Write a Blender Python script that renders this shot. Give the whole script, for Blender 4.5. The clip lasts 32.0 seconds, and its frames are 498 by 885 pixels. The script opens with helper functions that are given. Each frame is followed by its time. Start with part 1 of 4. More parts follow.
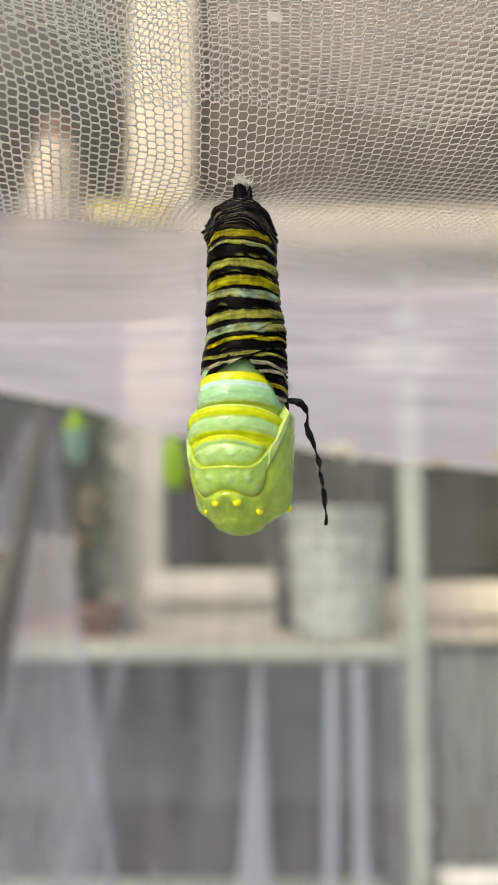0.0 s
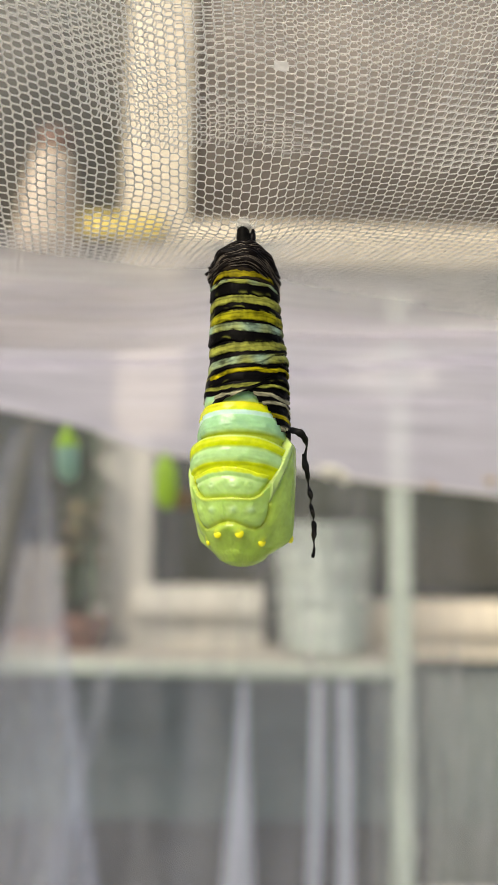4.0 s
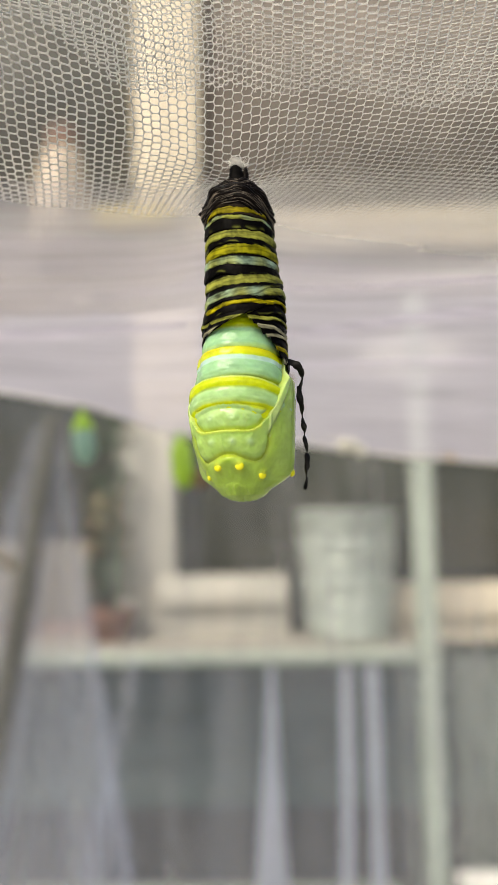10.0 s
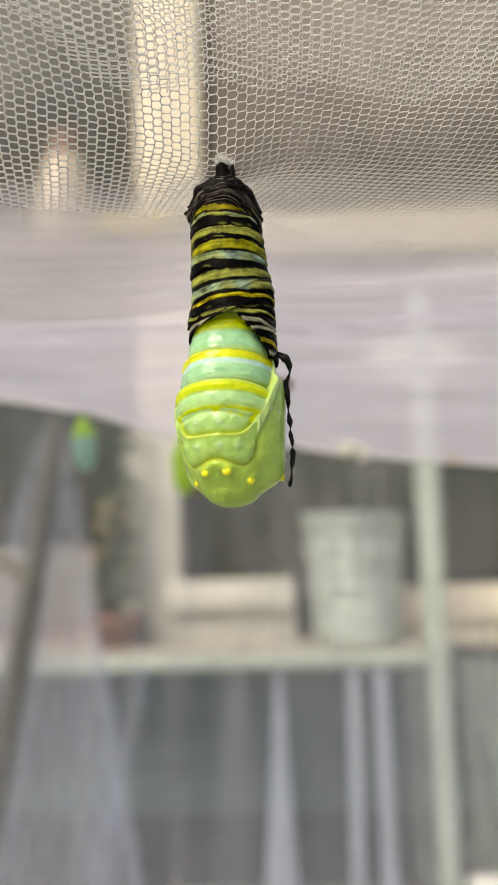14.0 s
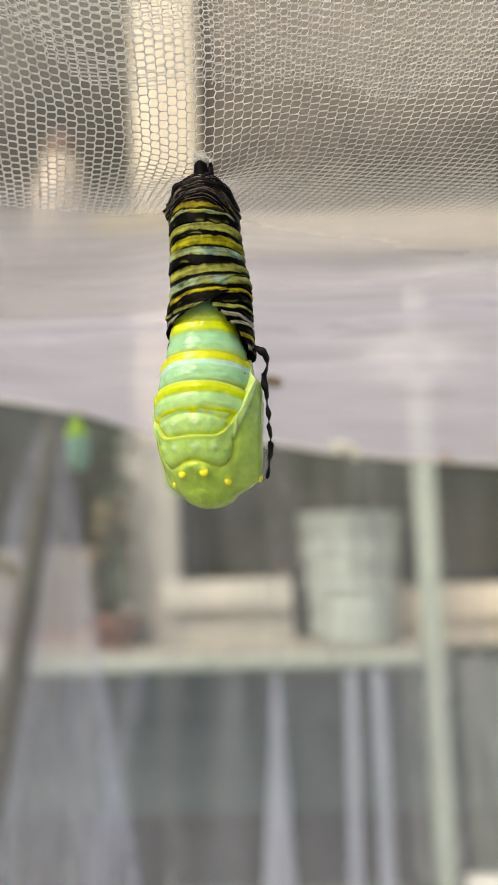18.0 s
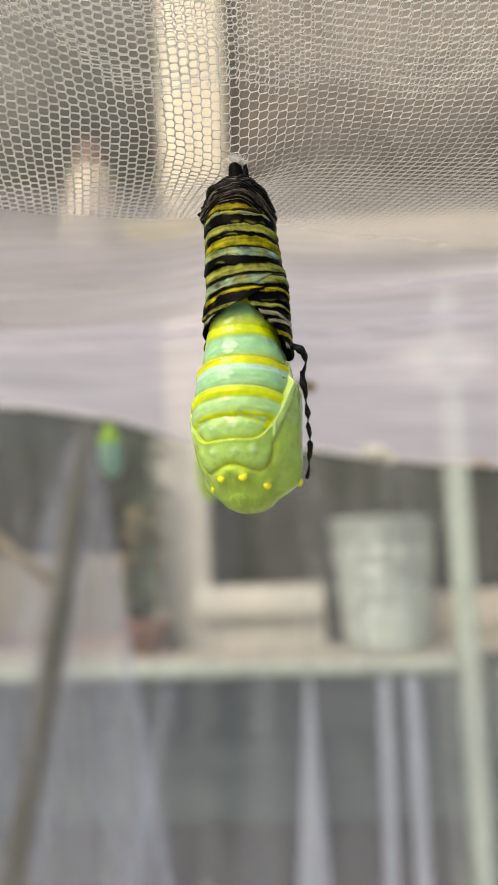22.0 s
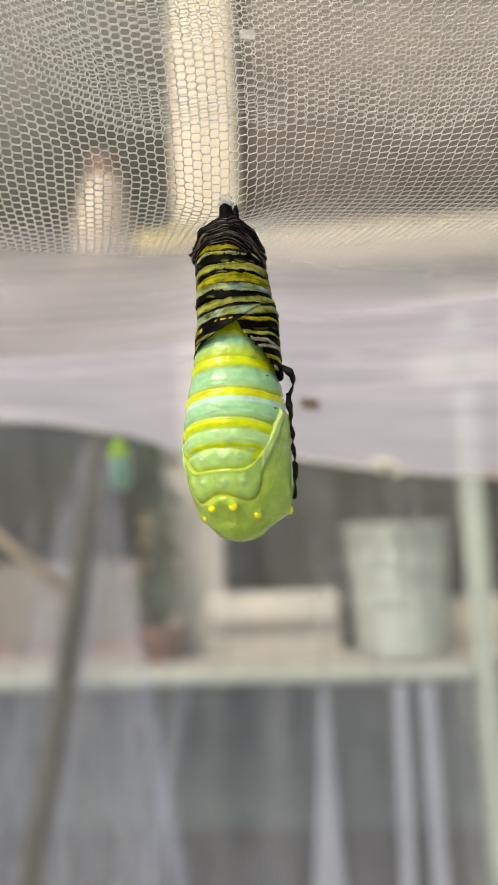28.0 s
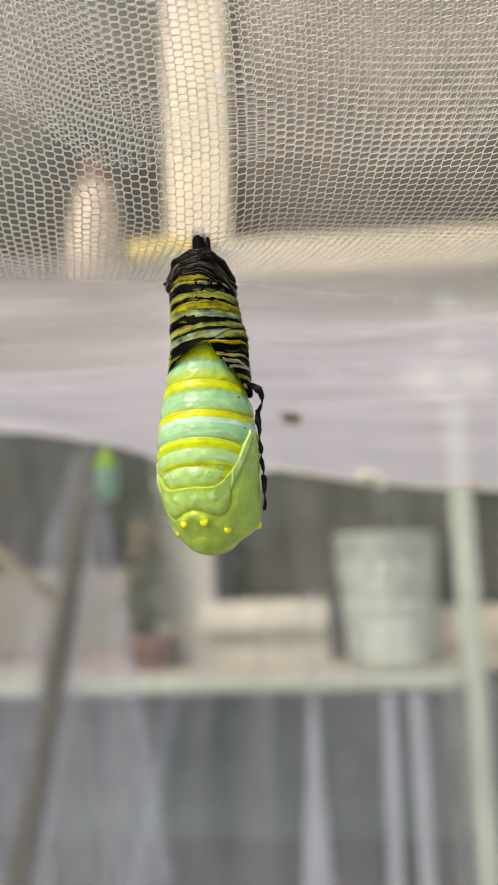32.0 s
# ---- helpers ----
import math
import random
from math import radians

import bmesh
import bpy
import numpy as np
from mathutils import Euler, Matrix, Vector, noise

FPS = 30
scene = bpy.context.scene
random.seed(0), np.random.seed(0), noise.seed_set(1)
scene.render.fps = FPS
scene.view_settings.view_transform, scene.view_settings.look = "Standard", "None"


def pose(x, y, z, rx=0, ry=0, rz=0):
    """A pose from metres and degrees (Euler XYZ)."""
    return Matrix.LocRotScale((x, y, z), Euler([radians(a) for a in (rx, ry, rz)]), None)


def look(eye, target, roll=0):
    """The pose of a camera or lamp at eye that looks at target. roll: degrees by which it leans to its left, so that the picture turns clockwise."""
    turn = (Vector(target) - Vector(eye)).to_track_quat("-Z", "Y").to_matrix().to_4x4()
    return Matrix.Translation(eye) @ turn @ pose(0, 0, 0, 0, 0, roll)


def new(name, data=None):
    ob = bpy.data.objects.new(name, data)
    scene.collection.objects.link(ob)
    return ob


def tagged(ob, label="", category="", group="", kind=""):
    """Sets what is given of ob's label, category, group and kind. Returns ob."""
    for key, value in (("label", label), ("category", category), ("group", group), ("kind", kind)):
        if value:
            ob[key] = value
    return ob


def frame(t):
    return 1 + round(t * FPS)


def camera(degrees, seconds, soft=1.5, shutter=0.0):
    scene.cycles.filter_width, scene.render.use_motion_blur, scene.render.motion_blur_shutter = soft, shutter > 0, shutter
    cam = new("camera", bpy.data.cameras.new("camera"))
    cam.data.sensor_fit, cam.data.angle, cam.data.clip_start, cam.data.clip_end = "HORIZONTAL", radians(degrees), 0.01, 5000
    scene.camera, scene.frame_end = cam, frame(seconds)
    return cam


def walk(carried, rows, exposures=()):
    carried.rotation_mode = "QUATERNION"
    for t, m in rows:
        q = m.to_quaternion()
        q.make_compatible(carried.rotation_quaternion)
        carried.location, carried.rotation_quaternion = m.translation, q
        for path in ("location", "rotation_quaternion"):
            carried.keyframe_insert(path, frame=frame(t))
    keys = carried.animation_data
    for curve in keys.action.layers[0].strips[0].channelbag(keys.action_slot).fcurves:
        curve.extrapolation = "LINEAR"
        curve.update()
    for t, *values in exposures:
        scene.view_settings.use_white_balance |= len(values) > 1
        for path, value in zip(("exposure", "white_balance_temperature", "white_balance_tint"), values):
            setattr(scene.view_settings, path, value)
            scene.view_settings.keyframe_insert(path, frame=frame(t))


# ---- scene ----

# ---- camera ----
cam = camera(38.0, 32.0)
cam.data.dof.use_dof = True
cam.data.dof.focus_distance = 0.0822
cam.data.dof.aperture_fstop = 23.0

# seconds, eye x, y, z, yaw, pitch, lean to the right
PATH = [
    (0.0, 0.0009, -0.0824, 1.2615, 0.00, 6.00, 0.00),
    (0.5, -0.0000, -0.0824, 1.2599, -0.00, 6.00, -0.52),
    (1.0, 0.0011, -0.0816, 1.2591, -0.05, 5.88, -0.63),
    (1.5, -0.0005, -0.0804, 1.2599, 0.08, 5.89, -0.51),
    (2.0, -0.0004, -0.0814, 1.2599, -0.05, 6.21, -0.39),
    (2.5, -0.0000, -0.0822, 1.2626, -0.39, 6.71, -0.28),
    (3.0, -0.0008, -0.0829, 1.2640, -0.48, 7.00, -0.59),
    (3.5, -0.0010, -0.0821, 1.2641, -0.68, 6.99, -1.05),
    (5.5, 0.0038, -0.0885, 1.2669, -1.15, 7.47, 0.10),
    (6.0, 0.0028, -0.0860, 1.2651, -0.32, 7.10, 0.79),
    (6.5, 0.0041, -0.0844, 1.2638, 0.31, 6.82, 0.81),
    (7.0, 0.0005, -0.0845, 1.2603, 0.97, 6.55, 1.06),
    (7.5, 0.0003, -0.0828, 1.2589, 1.34, 6.24, 1.06),
    (8.0, 0.0002, -0.0826, 1.2596, 1.45, 6.23, 1.02),
    (8.5, -0.0000, -0.0820, 1.2595, 1.49, 6.33, 1.44),
    (9.0, 0.0003, -0.0825, 1.2602, 1.17, 6.42, 1.36),
    (9.5, 0.0024, -0.0824, 1.2597, 0.89, 6.36, 1.32),
    (10.0, 0.0020, -0.0823, 1.2586, 0.80, 6.34, 0.93),
    (10.5, 0.0030, -0.0811, 1.2588, 0.75, 6.20, 1.09),
    (11.0, 0.0023, -0.0812, 1.2580, 0.65, 6.24, 1.06),
    (11.5, 0.0031, -0.0808, 1.2591, 0.66, 6.47, 1.07),
    (12.0, 0.0053, -0.0834, 1.2613, 0.64, 7.06, 1.18),
    (12.5, 0.0053, -0.0828, 1.2610, 0.69, 7.11, 1.20),
    (13.0, 0.0051, -0.0818, 1.2600, 0.95, 6.95, 1.21),
    (13.5, 0.0037, -0.0805, 1.2579, 1.06, 6.86, 1.49),
    (14.0, 0.0038, -0.0796, 1.2590, 1.24, 6.68, 1.52),
    (14.5, 0.0041, -0.0794, 1.2597, 1.26, 6.67, 1.07),
    (16.5, 0.0041, -0.0774, 1.2593, 1.23, 6.69, 1.12),
    (17.0, 0.0042, -0.0785, 1.2584, 1.21, 6.68, 1.21),
    (17.5, 0.0055, -0.0793, 1.2579, 1.17, 6.68, 1.45),
    (18.0, 0.0060, -0.0800, 1.2584, 1.07, 6.71, 1.68),
    (18.5, 0.0067, -0.0812, 1.2591, 1.10, 6.96, 1.66),
    (19.0, 0.0070, -0.0815, 1.2596, 1.24, 7.19, 1.68),
    (19.5, 0.0062, -0.0812, 1.2593, 1.91, 7.27, 1.61),
    (20.0, 0.0055, -0.0789, 1.2585, 3.08, 7.29, 1.67),
    (20.5, 0.0049, -0.0786, 1.2584, 3.74, 7.28, 1.79),
    (21.0, 0.0056, -0.0786, 1.2597, 3.60, 7.21, 1.64),
    (21.5, 0.0053, -0.0780, 1.2604, 3.48, 7.17, 1.79),
    (22.0, 0.0051, -0.0786, 1.2586, 3.46, 7.20, 1.89),
    (22.5, 0.0095, -0.0789, 1.2576, 3.57, 7.12, 2.05),
    (23.0, 0.0085, -0.0793, 1.2600, 4.01, 7.19, 1.86),
    (23.5, 0.0082, -0.0796, 1.2592, 4.25, 7.26, 1.88),
    (24.0, 0.0095, -0.0789, 1.2603, 4.26, 7.30, 1.68),
    (24.5, 0.0080, -0.0790, 1.2610, 4.37, 7.36, 1.84),
    (25.0, 0.0078, -0.0782, 1.2605, 4.67, 7.31, 1.81),
    (25.5, 0.0083, -0.0783, 1.2595, 4.68, 7.34, 1.96),
    (27.5, 0.0091, -0.0798, 1.2601, 4.56, 7.46, 2.37),
    (28.0, 0.0079, -0.0803, 1.2618, 4.54, 7.66, 2.14),
    (28.5, 0.0082, -0.0805, 1.2613, 4.23, 7.80, 2.15),
    (29.0, 0.0087, -0.0813, 1.2606, 4.01, 7.80, 2.33),
    (29.5, 0.0077, -0.0821, 1.2611, 4.25, 7.87, 1.97),
    (30.0, 0.0078, -0.0824, 1.2610, 4.20, 7.95, 2.02),
    (30.5, 0.0099, -0.0840, 1.2618, 4.02, 8.19, 1.97),
    (31.0, 0.0109, -0.0849, 1.2621, 3.96, 8.30, 1.85),
    (31.5, 0.0103, -0.0842, 1.2625, 3.94, 8.28, 1.96),
    (32.0, 0.0110, -0.0844, 1.2626, 3.88, 8.28, 1.85),
]
EYES = []
for t, x, y, z, yaw, tilt, lean in PATH:
    a, b = radians(yaw), radians(tilt)
    ahead = Vector((-math.sin(a) * math.cos(b), math.cos(a) * math.cos(b), math.sin(b)))
    EYES.append((t, look((x, y, z), Vector((x, y, z)) + ahead, -lean)))
walk(cam, EYES, [(0.0, 0.36, 7150, 4.4), (32.0, 0.36, 7150, 4.4)])

# ---- light ----
world = bpy.data.worlds.new("sky")
scene.world = world
world.use_nodes = True
wn = world.node_tree.nodes
sky = wn.new("ShaderNodeTexSky")
sky.sky_type = "NISHITA"
sky.sun_disc = False
sky.sun_elevation = radians(48)
sky.sun_rotation = radians(218)
sky.dust_density = 4.0
sky.air_density = 0.7
wn["Background"].inputs["Strength"].default_value = 0.15
world.node_tree.links.new(sky.outputs["Color"], wn["Background"].inputs["Color"])
sun = new("sun", bpy.data.lights.new("sun", "SUN"))
sun.data.energy = 1.5
sun.data.angle = radians(28)
sun.data.color = (1.0, 0.95, 0.88)
sun.matrix_world = look((-2.2, -2.8, 4.9), (0, 0, 1.3))

MM = 0.001


# ---- materials ----
def ramp(nt, stops, kind="LINEAR"):
    r = nt.nodes.new("ShaderNodeValToRGB")
    r.color_ramp.interpolation = kind
    el = r.color_ramp.elements
    while len(el) < len(stops):
        el.new(0.5)
    for e, (p, c) in zip(el, stops):
        e.position, e.color = p, (*c, 1)
    return r


def mat(name, colour, rough=0.6, metal=0.0, grain=40.0, vary=0.25, bump=0.15, second=None, coat=0.0, sss=0.0, stretch=(1, 1, 1), blotch=0.15, spec=0.5):
    """A surface with fine grain and broad blotches round one base colour, at sizes per metre."""
    m = bpy.data.materials.new(name)
    m.use_nodes = True
    nt = m.node_tree
    b = nt.nodes["Principled BSDF"]
    tc = nt.nodes.new("ShaderNodeTexCoord")
    mp = nt.nodes.new("ShaderNodeMapping")
    mp.inputs["Scale"].default_value = stretch
    nt.links.new(tc.outputs["Object"], mp.inputs["Vector"])
    n1 = nt.nodes.new("ShaderNodeTexNoise")
    n1.inputs["Scale"].default_value = grain
    n1.inputs["Detail"].default_value = 6
    n2 = nt.nodes.new("ShaderNodeTexNoise")
    n2.inputs["Scale"].default_value = grain * blotch
    n2.inputs["Detail"].default_value = 3
    for n in (n1, n2):
        nt.links.new(mp.outputs["Vector"], n.inputs["Vector"])
    mul = nt.nodes.new("ShaderNodeMath")
    mul.operation = "MULTIPLY"
    nt.links.new(n1.outputs["Fac"], mul.inputs[0])
    nt.links.new(n2.outputs["Fac"], mul.inputs[1])
    hi = tuple(min(1, c * (1 + vary)) for c in colour)
    lo = second or tuple(c * (1 - vary) for c in colour)
    r = ramp(nt, [(0.12, lo), (0.38, hi)])
    nt.links.new(mul.outputs[0], r.inputs["Fac"])
    nt.links.new(r.outputs["Color"], b.inputs["Base Color"])
    b.inputs["Roughness"].default_value = rough
    b.inputs["Metallic"].default_value = metal
    b.inputs["Specular IOR Level"].default_value = spec
    b.inputs["Coat Weight"].default_value = coat
    b.inputs["Coat Roughness"].default_value = 0.12
    if sss:
        b.inputs["Subsurface Weight"].default_value = sss
        b.inputs["Subsurface Radius"].default_value = (0.0012, 0.0014, 0.0005)
        b.inputs["Subsurface Scale"].default_value = 1.0
    if bump:
        bp = nt.nodes.new("ShaderNodeBump")
        bp.inputs["Strength"].default_value = bump
        bp.inputs["Distance"].default_value = 0.2 / grain
        nt.links.new(n1.outputs["Fac"], bp.inputs["Height"])
        nt.links.new(bp.outputs["Normal"], b.inputs["Normal"])
    return m


def banded(name, stops, low, high, rough=0.14, wave=0.35, sss=0.25, spec=0.5):
    """Skin of the pupa: colours follow its rise from low to high (mm), with an uneven border."""
    m = mat(name, (0.3, 0.5, 0.1), rough, grain=900, vary=0.08, bump=0.34, coat=0.0, sss=sss, spec=spec)
    nt = m.node_tree
    b = nt.nodes["Principled BSDF"]
    tc = nt.nodes.new("ShaderNodeTexCoord")
    rise = nt.nodes.new("ShaderNodeAttribute")
    rise.attribute_name = "rise"
    nz = nt.nodes.new("ShaderNodeTexNoise")
    nz.inputs["Scale"].default_value = 260
    nz.inputs["Detail"].default_value = 4
    nt.links.new(tc.outputs["Object"], nz.inputs["Vector"])
    wob = nt.nodes.new("ShaderNodeMapRange")
    wob.inputs["To Min"].default_value = -wave * MM
    wob.inputs["To Max"].default_value = wave * MM
    nt.links.new(nz.outputs["Fac"], wob.inputs["Value"])
    add = nt.nodes.new("ShaderNodeMath")
    nt.links.new(rise.outputs["Fac"], add.inputs[0])
    nt.links.new(wob.outputs[0], add.inputs[1])
    mr = nt.nodes.new("ShaderNodeMapRange")
    mr.inputs["From Min"].default_value = low * MM
    mr.inputs["From Max"].default_value = high * MM
    nt.links.new(add.outputs[0], mr.inputs["Value"])
    r = ramp(nt, stops)
    nt.links.new(mr.outputs[0], r.inputs["Fac"])
    nz2 = nt.nodes.new("ShaderNodeTexNoise")
    nz2.inputs["Scale"].default_value = 700
    nz2.inputs["Detail"].default_value = 5
    nt.links.new(tc.outputs["Object"], nz2.inputs["Vector"])
    r2 = ramp(nt, [(0.3, (0.68, 0.70, 0.66)), (0.75, (0.94, 0.93, 0.92))])
    nt.links.new(nz2.outputs["Fac"], r2.inputs["Fac"])
    mx = nt.nodes.new("ShaderNodeMix")
    mx.data_type, mx.blend_type = "RGBA", "MULTIPLY"
    mx.inputs[0].default_value = 1.0
    nt.links.new(r.outputs["Color"], mx.inputs[6])
    nt.links.new(r2.outputs["Color"], mx.inputs[7])
    nt.links.new(mx.outputs[2], b.inputs["Base Color"])
    return m


def veil(name, colour, cover, grain=300.0, stretch=(1, 1, 1), fade=None):
    """Fine net too far off to show its holes: part of the light passes straight through. fade: (axis, from, to) over
    which its cover rises, in place of foreshortening, sooner on the left to brighten it.
    """
    m = bpy.data.materials.new(name)
    m.use_nodes = True
    nt = m.node_tree
    out = nt.nodes["Material Output"]
    b = nt.nodes["Principled BSDF"]
    b.inputs["Base Color"].default_value = (*colour, 1)
    b.inputs["Roughness"].default_value = 0.9
    tl = nt.nodes.new("ShaderNodeBsdfTranslucent")
    tl.inputs["Color"].default_value = (*colour, 1)
    both = nt.nodes.new("ShaderNodeMixShader")
    both.inputs[0].default_value = 0.55
    nt.links.new(b.outputs[0], both.inputs[1])
    nt.links.new(tl.outputs[0], both.inputs[2])
    tr = nt.nodes.new("ShaderNodeBsdfTransparent")
    mix = nt.nodes.new("ShaderNodeMixShader")
    tc = nt.nodes.new("ShaderNodeTexCoord")
    mp = nt.nodes.new("ShaderNodeMapping")
    mp.inputs["Scale"].default_value = stretch
    nt.links.new(tc.outputs["Object"], mp.inputs["Vector"])
    nz = nt.nodes.new("ShaderNodeTexNoise")
    nz.inputs["Scale"].default_value = grain
    nz.inputs["Detail"].default_value = 5
    nt.links.new(mp.outputs[0], nz.inputs["Vector"])
    mr = nt.nodes.new("ShaderNodeMapRange")
    mr.inputs["From Min"].default_value = 0.3
    mr.inputs["From Max"].default_value = 0.7
    mr.inputs["To Min"].default_value = max(0, cover - 0.12)
    mr.inputs["To Max"].default_value = min(1, cover + 0.12)
    nt.links.new(nz.outputs["Fac"], mr.inputs["Value"])
    fac = mr.outputs[0]
    if fade:
        sx = nt.nodes.new("ShaderNodeSeparateXYZ")
        nt.links.new(tc.outputs["Object"], sx.inputs[0])
        fr = nt.nodes.new("ShaderNodeMapRange")
        fr.inputs["From Min"].default_value = fade[1]
        fr.inputs["From Max"].default_value = fade[2]
        # cover starts sooner towards -X, which brightens the left of the sheet
        side = nt.nodes.new("ShaderNodeMath")
        side.operation = "MULTIPLY_ADD"
        side.inputs[1].default_value = -0.3
        nt.links.new(sx.outputs["X"], side.inputs[0])
        nt.links.new(sx.outputs[fade[0]], side.inputs[2])
        nt.links.new(side.outputs[0], fr.inputs["Value"])
        mu = nt.nodes.new("ShaderNodeMath")
        mu.operation = "MULTIPLY"
        nt.links.new(fac, mu.inputs[0])
        nt.links.new(fr.outputs[0], mu.inputs[1])
        fac = mu.outputs[0]
    nt.links.new(fac, mix.inputs[0])
    nt.links.new(tr.outputs[0], mix.inputs[1])
    nt.links.new(both.outputs[0], mix.inputs[2])
    nt.links.new(mix.outputs[0], out.inputs["Surface"])
    return m


M_THREAD = mat("net_thread", (0.97, 0.965, 0.95), 0.6, grain=900, vary=0.1, bump=0.0)
def let_through(m, colour, share):
    """Part of the light that falls on the far side comes out on this one."""
    nt = m.node_tree
    tl = nt.nodes.new("ShaderNodeBsdfTranslucent")
    tl.inputs["Color"].default_value = (*colour, 1)
    both = nt.nodes.new("ShaderNodeMixShader")
    both.inputs[0].default_value = share
    nt.links.new(nt.nodes["Principled BSDF"].outputs[0], both.inputs[1])
    nt.links.new(tl.outputs[0], both.inputs[2])
    nt.links.new(both.outputs[0], nt.nodes["Material Output"].inputs["Surface"])


let_through(M_THREAD, (0.99, 0.976, 0.945), 0.82)
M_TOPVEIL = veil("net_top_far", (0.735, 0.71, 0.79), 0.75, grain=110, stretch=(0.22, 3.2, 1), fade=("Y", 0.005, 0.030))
M_FOLDVEIL = veil("net_fold", (0.95, 0.92, 1.0), 0.62, grain=160, stretch=(0.3, 4, 1))
M_BACKVEIL = veil("net_back", (0.8, 0.8, 0.8), 0.2, grain=40, stretch=(2, 1, 0.3))
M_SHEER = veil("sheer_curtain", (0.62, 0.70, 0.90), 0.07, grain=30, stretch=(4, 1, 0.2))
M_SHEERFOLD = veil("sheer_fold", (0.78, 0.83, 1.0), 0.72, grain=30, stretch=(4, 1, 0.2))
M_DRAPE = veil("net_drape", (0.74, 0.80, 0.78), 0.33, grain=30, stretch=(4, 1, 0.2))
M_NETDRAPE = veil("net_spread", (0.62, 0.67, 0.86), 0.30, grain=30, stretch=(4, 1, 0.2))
M_WHITE = mat("white_paint", (0.74, 0.73, 0.70), 0.5, grain=25, vary=0.08, bump=0.1)
M_SILK = mat("silk", (0.82, 0.8, 0.74), 0.7, grain=600, vary=0.1, bump=0.2)

M_SPIRACLE = mat("breathing_hole", (0.13, 0.19, 0.03), 0.4, grain=900, vary=0.2, bump=0.2)
M_DOT = mat("yellow_dot", (0.82, 0.80, 0.015), 0.22, grain=900, vary=0.1, bump=0.05, coat=0.4)

M_BLACK = mat("skin_black", (0.0022, 0.0018, 0.0015), 0.55, grain=700, vary=0.5, bump=0.5, stretch=(1, 1, 3), spec=0.045)
M_FILAMENT = mat("filament_black", (0.002, 0.0018, 0.0015), 0.5, grain=700, vary=0.4, bump=0.3, spec=0.15)
M_WAD = mat("skin_wad", (0.005, 0.0035, 0.0028), 0.32, grain=600, vary=0.6, bump=0.7, second=(0.003, 0.002, 0.002), stretch=(1, 1, 4), spec=0.06)
# pale base colour paints the thin highlights along the wad's creases
M_CREASE_GLINT = mat("skin_crease_glint", (0.20, 0.165, 0.13), 0.36, grain=600, vary=0.5, bump=0.4, second=(0.01, 0.008, 0.006), spec=0.3)


def pigmented(name, rough, spec, sss=0.0, bump=0.3, grain=900, low=0.80, streak=0.0):
    """A living surface whose colours lie in the mesh's own pigment, with fine mottling; streak adds thin dark creases running round it."""
    m = mat(name, (0.3, 0.5, 0.1), rough, grain=grain, bump=bump, sss=sss, spec=spec)
    nt = m.node_tree
    b = nt.nodes["Principled BSDF"]
    at = nt.nodes.new("ShaderNodeAttribute")
    at.attribute_name = "pigment"
    tc = nt.nodes.new("ShaderNodeTexCoord")
    col = at.outputs["Color"]
    for scale, stretch, lo, hi, c0, c1 in [(700, (1, 1, 1), 0.3, 0.75, low, low + 0.2)] + ([(230, (1, 1, 7), 0.47, 0.62, 1.0, 1 - streak), (420, (2.2, 2.2, 0.8), 0.50, 0.70, 1.0, 0.72)] if streak else []):
        mp = nt.nodes.new("ShaderNodeMapping")
        mp.inputs["Scale"].default_value = stretch
        nt.links.new(tc.outputs["Object"], mp.inputs["Vector"])
        nz = nt.nodes.new("ShaderNodeTexNoise")
        nz.inputs["Scale"].default_value = scale
        nz.inputs["Detail"].default_value = 5
        nt.links.new(mp.outputs[0], nz.inputs["Vector"])
        r = ramp(nt, [(lo, (c0,) * 3), (hi, (c1,) * 3)])
        nt.links.new(nz.outputs["Fac"], r.inputs["Fac"])
        mx = nt.nodes.new("ShaderNodeMix")
        mx.data_type, mx.blend_type = "RGBA", "MULTIPLY"
        mx.inputs[0].default_value = 1.0
        nt.links.new(col, mx.inputs[6])
        nt.links.new(r.outputs["Color"], mx.inputs[7])
        col = mx.outputs[2]
    nt.links.new(col, b.inputs["Base Color"])
    return m


M_PUPA = pigmented("pupa_shell", 0.11, 0.5, sss=0.45, bump=0.14, low=0.77)
M_SKIN = pigmented("old_skin", 0.42, 0.03, bump=0.45, grain=600, low=0.78, streak=0.75)
M_CREAM = mat("cream_paint", (0.66, 0.575, 0.43), 0.5, grain=25, vary=0.08, bump=0.1, stretch=(1, 1, 0.2))
M_FRAME = mat("old_white_paint", (0.56, 0.54, 0.48), 0.5, grain=25, vary=0.12, bump=0.1, stretch=(1, 1, 0.2))
M_SCREEN = mat("insect_screen", (0.19, 0.182, 0.16), 0.8, grain=30, vary=0.25, bump=0.1)
M_BLIND = mat("brown_blind", (0.16, 0.138, 0.12), 0.8, grain=30, vary=0.25, bump=0.1)
M_GLASS = mat("dark_pane", (0.058, 0.066, 0.054), 0.12, grain=4, vary=0.3, bump=0.0)
M_WALL = mat("grey_green_siding", (0.078, 0.106, 0.109), 0.7, grain=20, vary=0.2, bump=0.2, stretch=(1, 1, 4))
M_PLINTH = mat("dark_plinth", (0.035, 0.035, 0.042), 0.85, grain=30, vary=0.3, bump=0.3)
M_RENDER = mat("beige_render", (0.26, 0.237, 0.21), 0.85, grain=30, vary=0.15, bump=0.3)
# cream paint with its colour raised to offset shade on the right sill
M_SILL = mat("cream_sill_brightened", (0.80, 0.71, 0.56), 0.5, grain=25, vary=0.08, bump=0.1, stretch=(0.2, 1, 1))
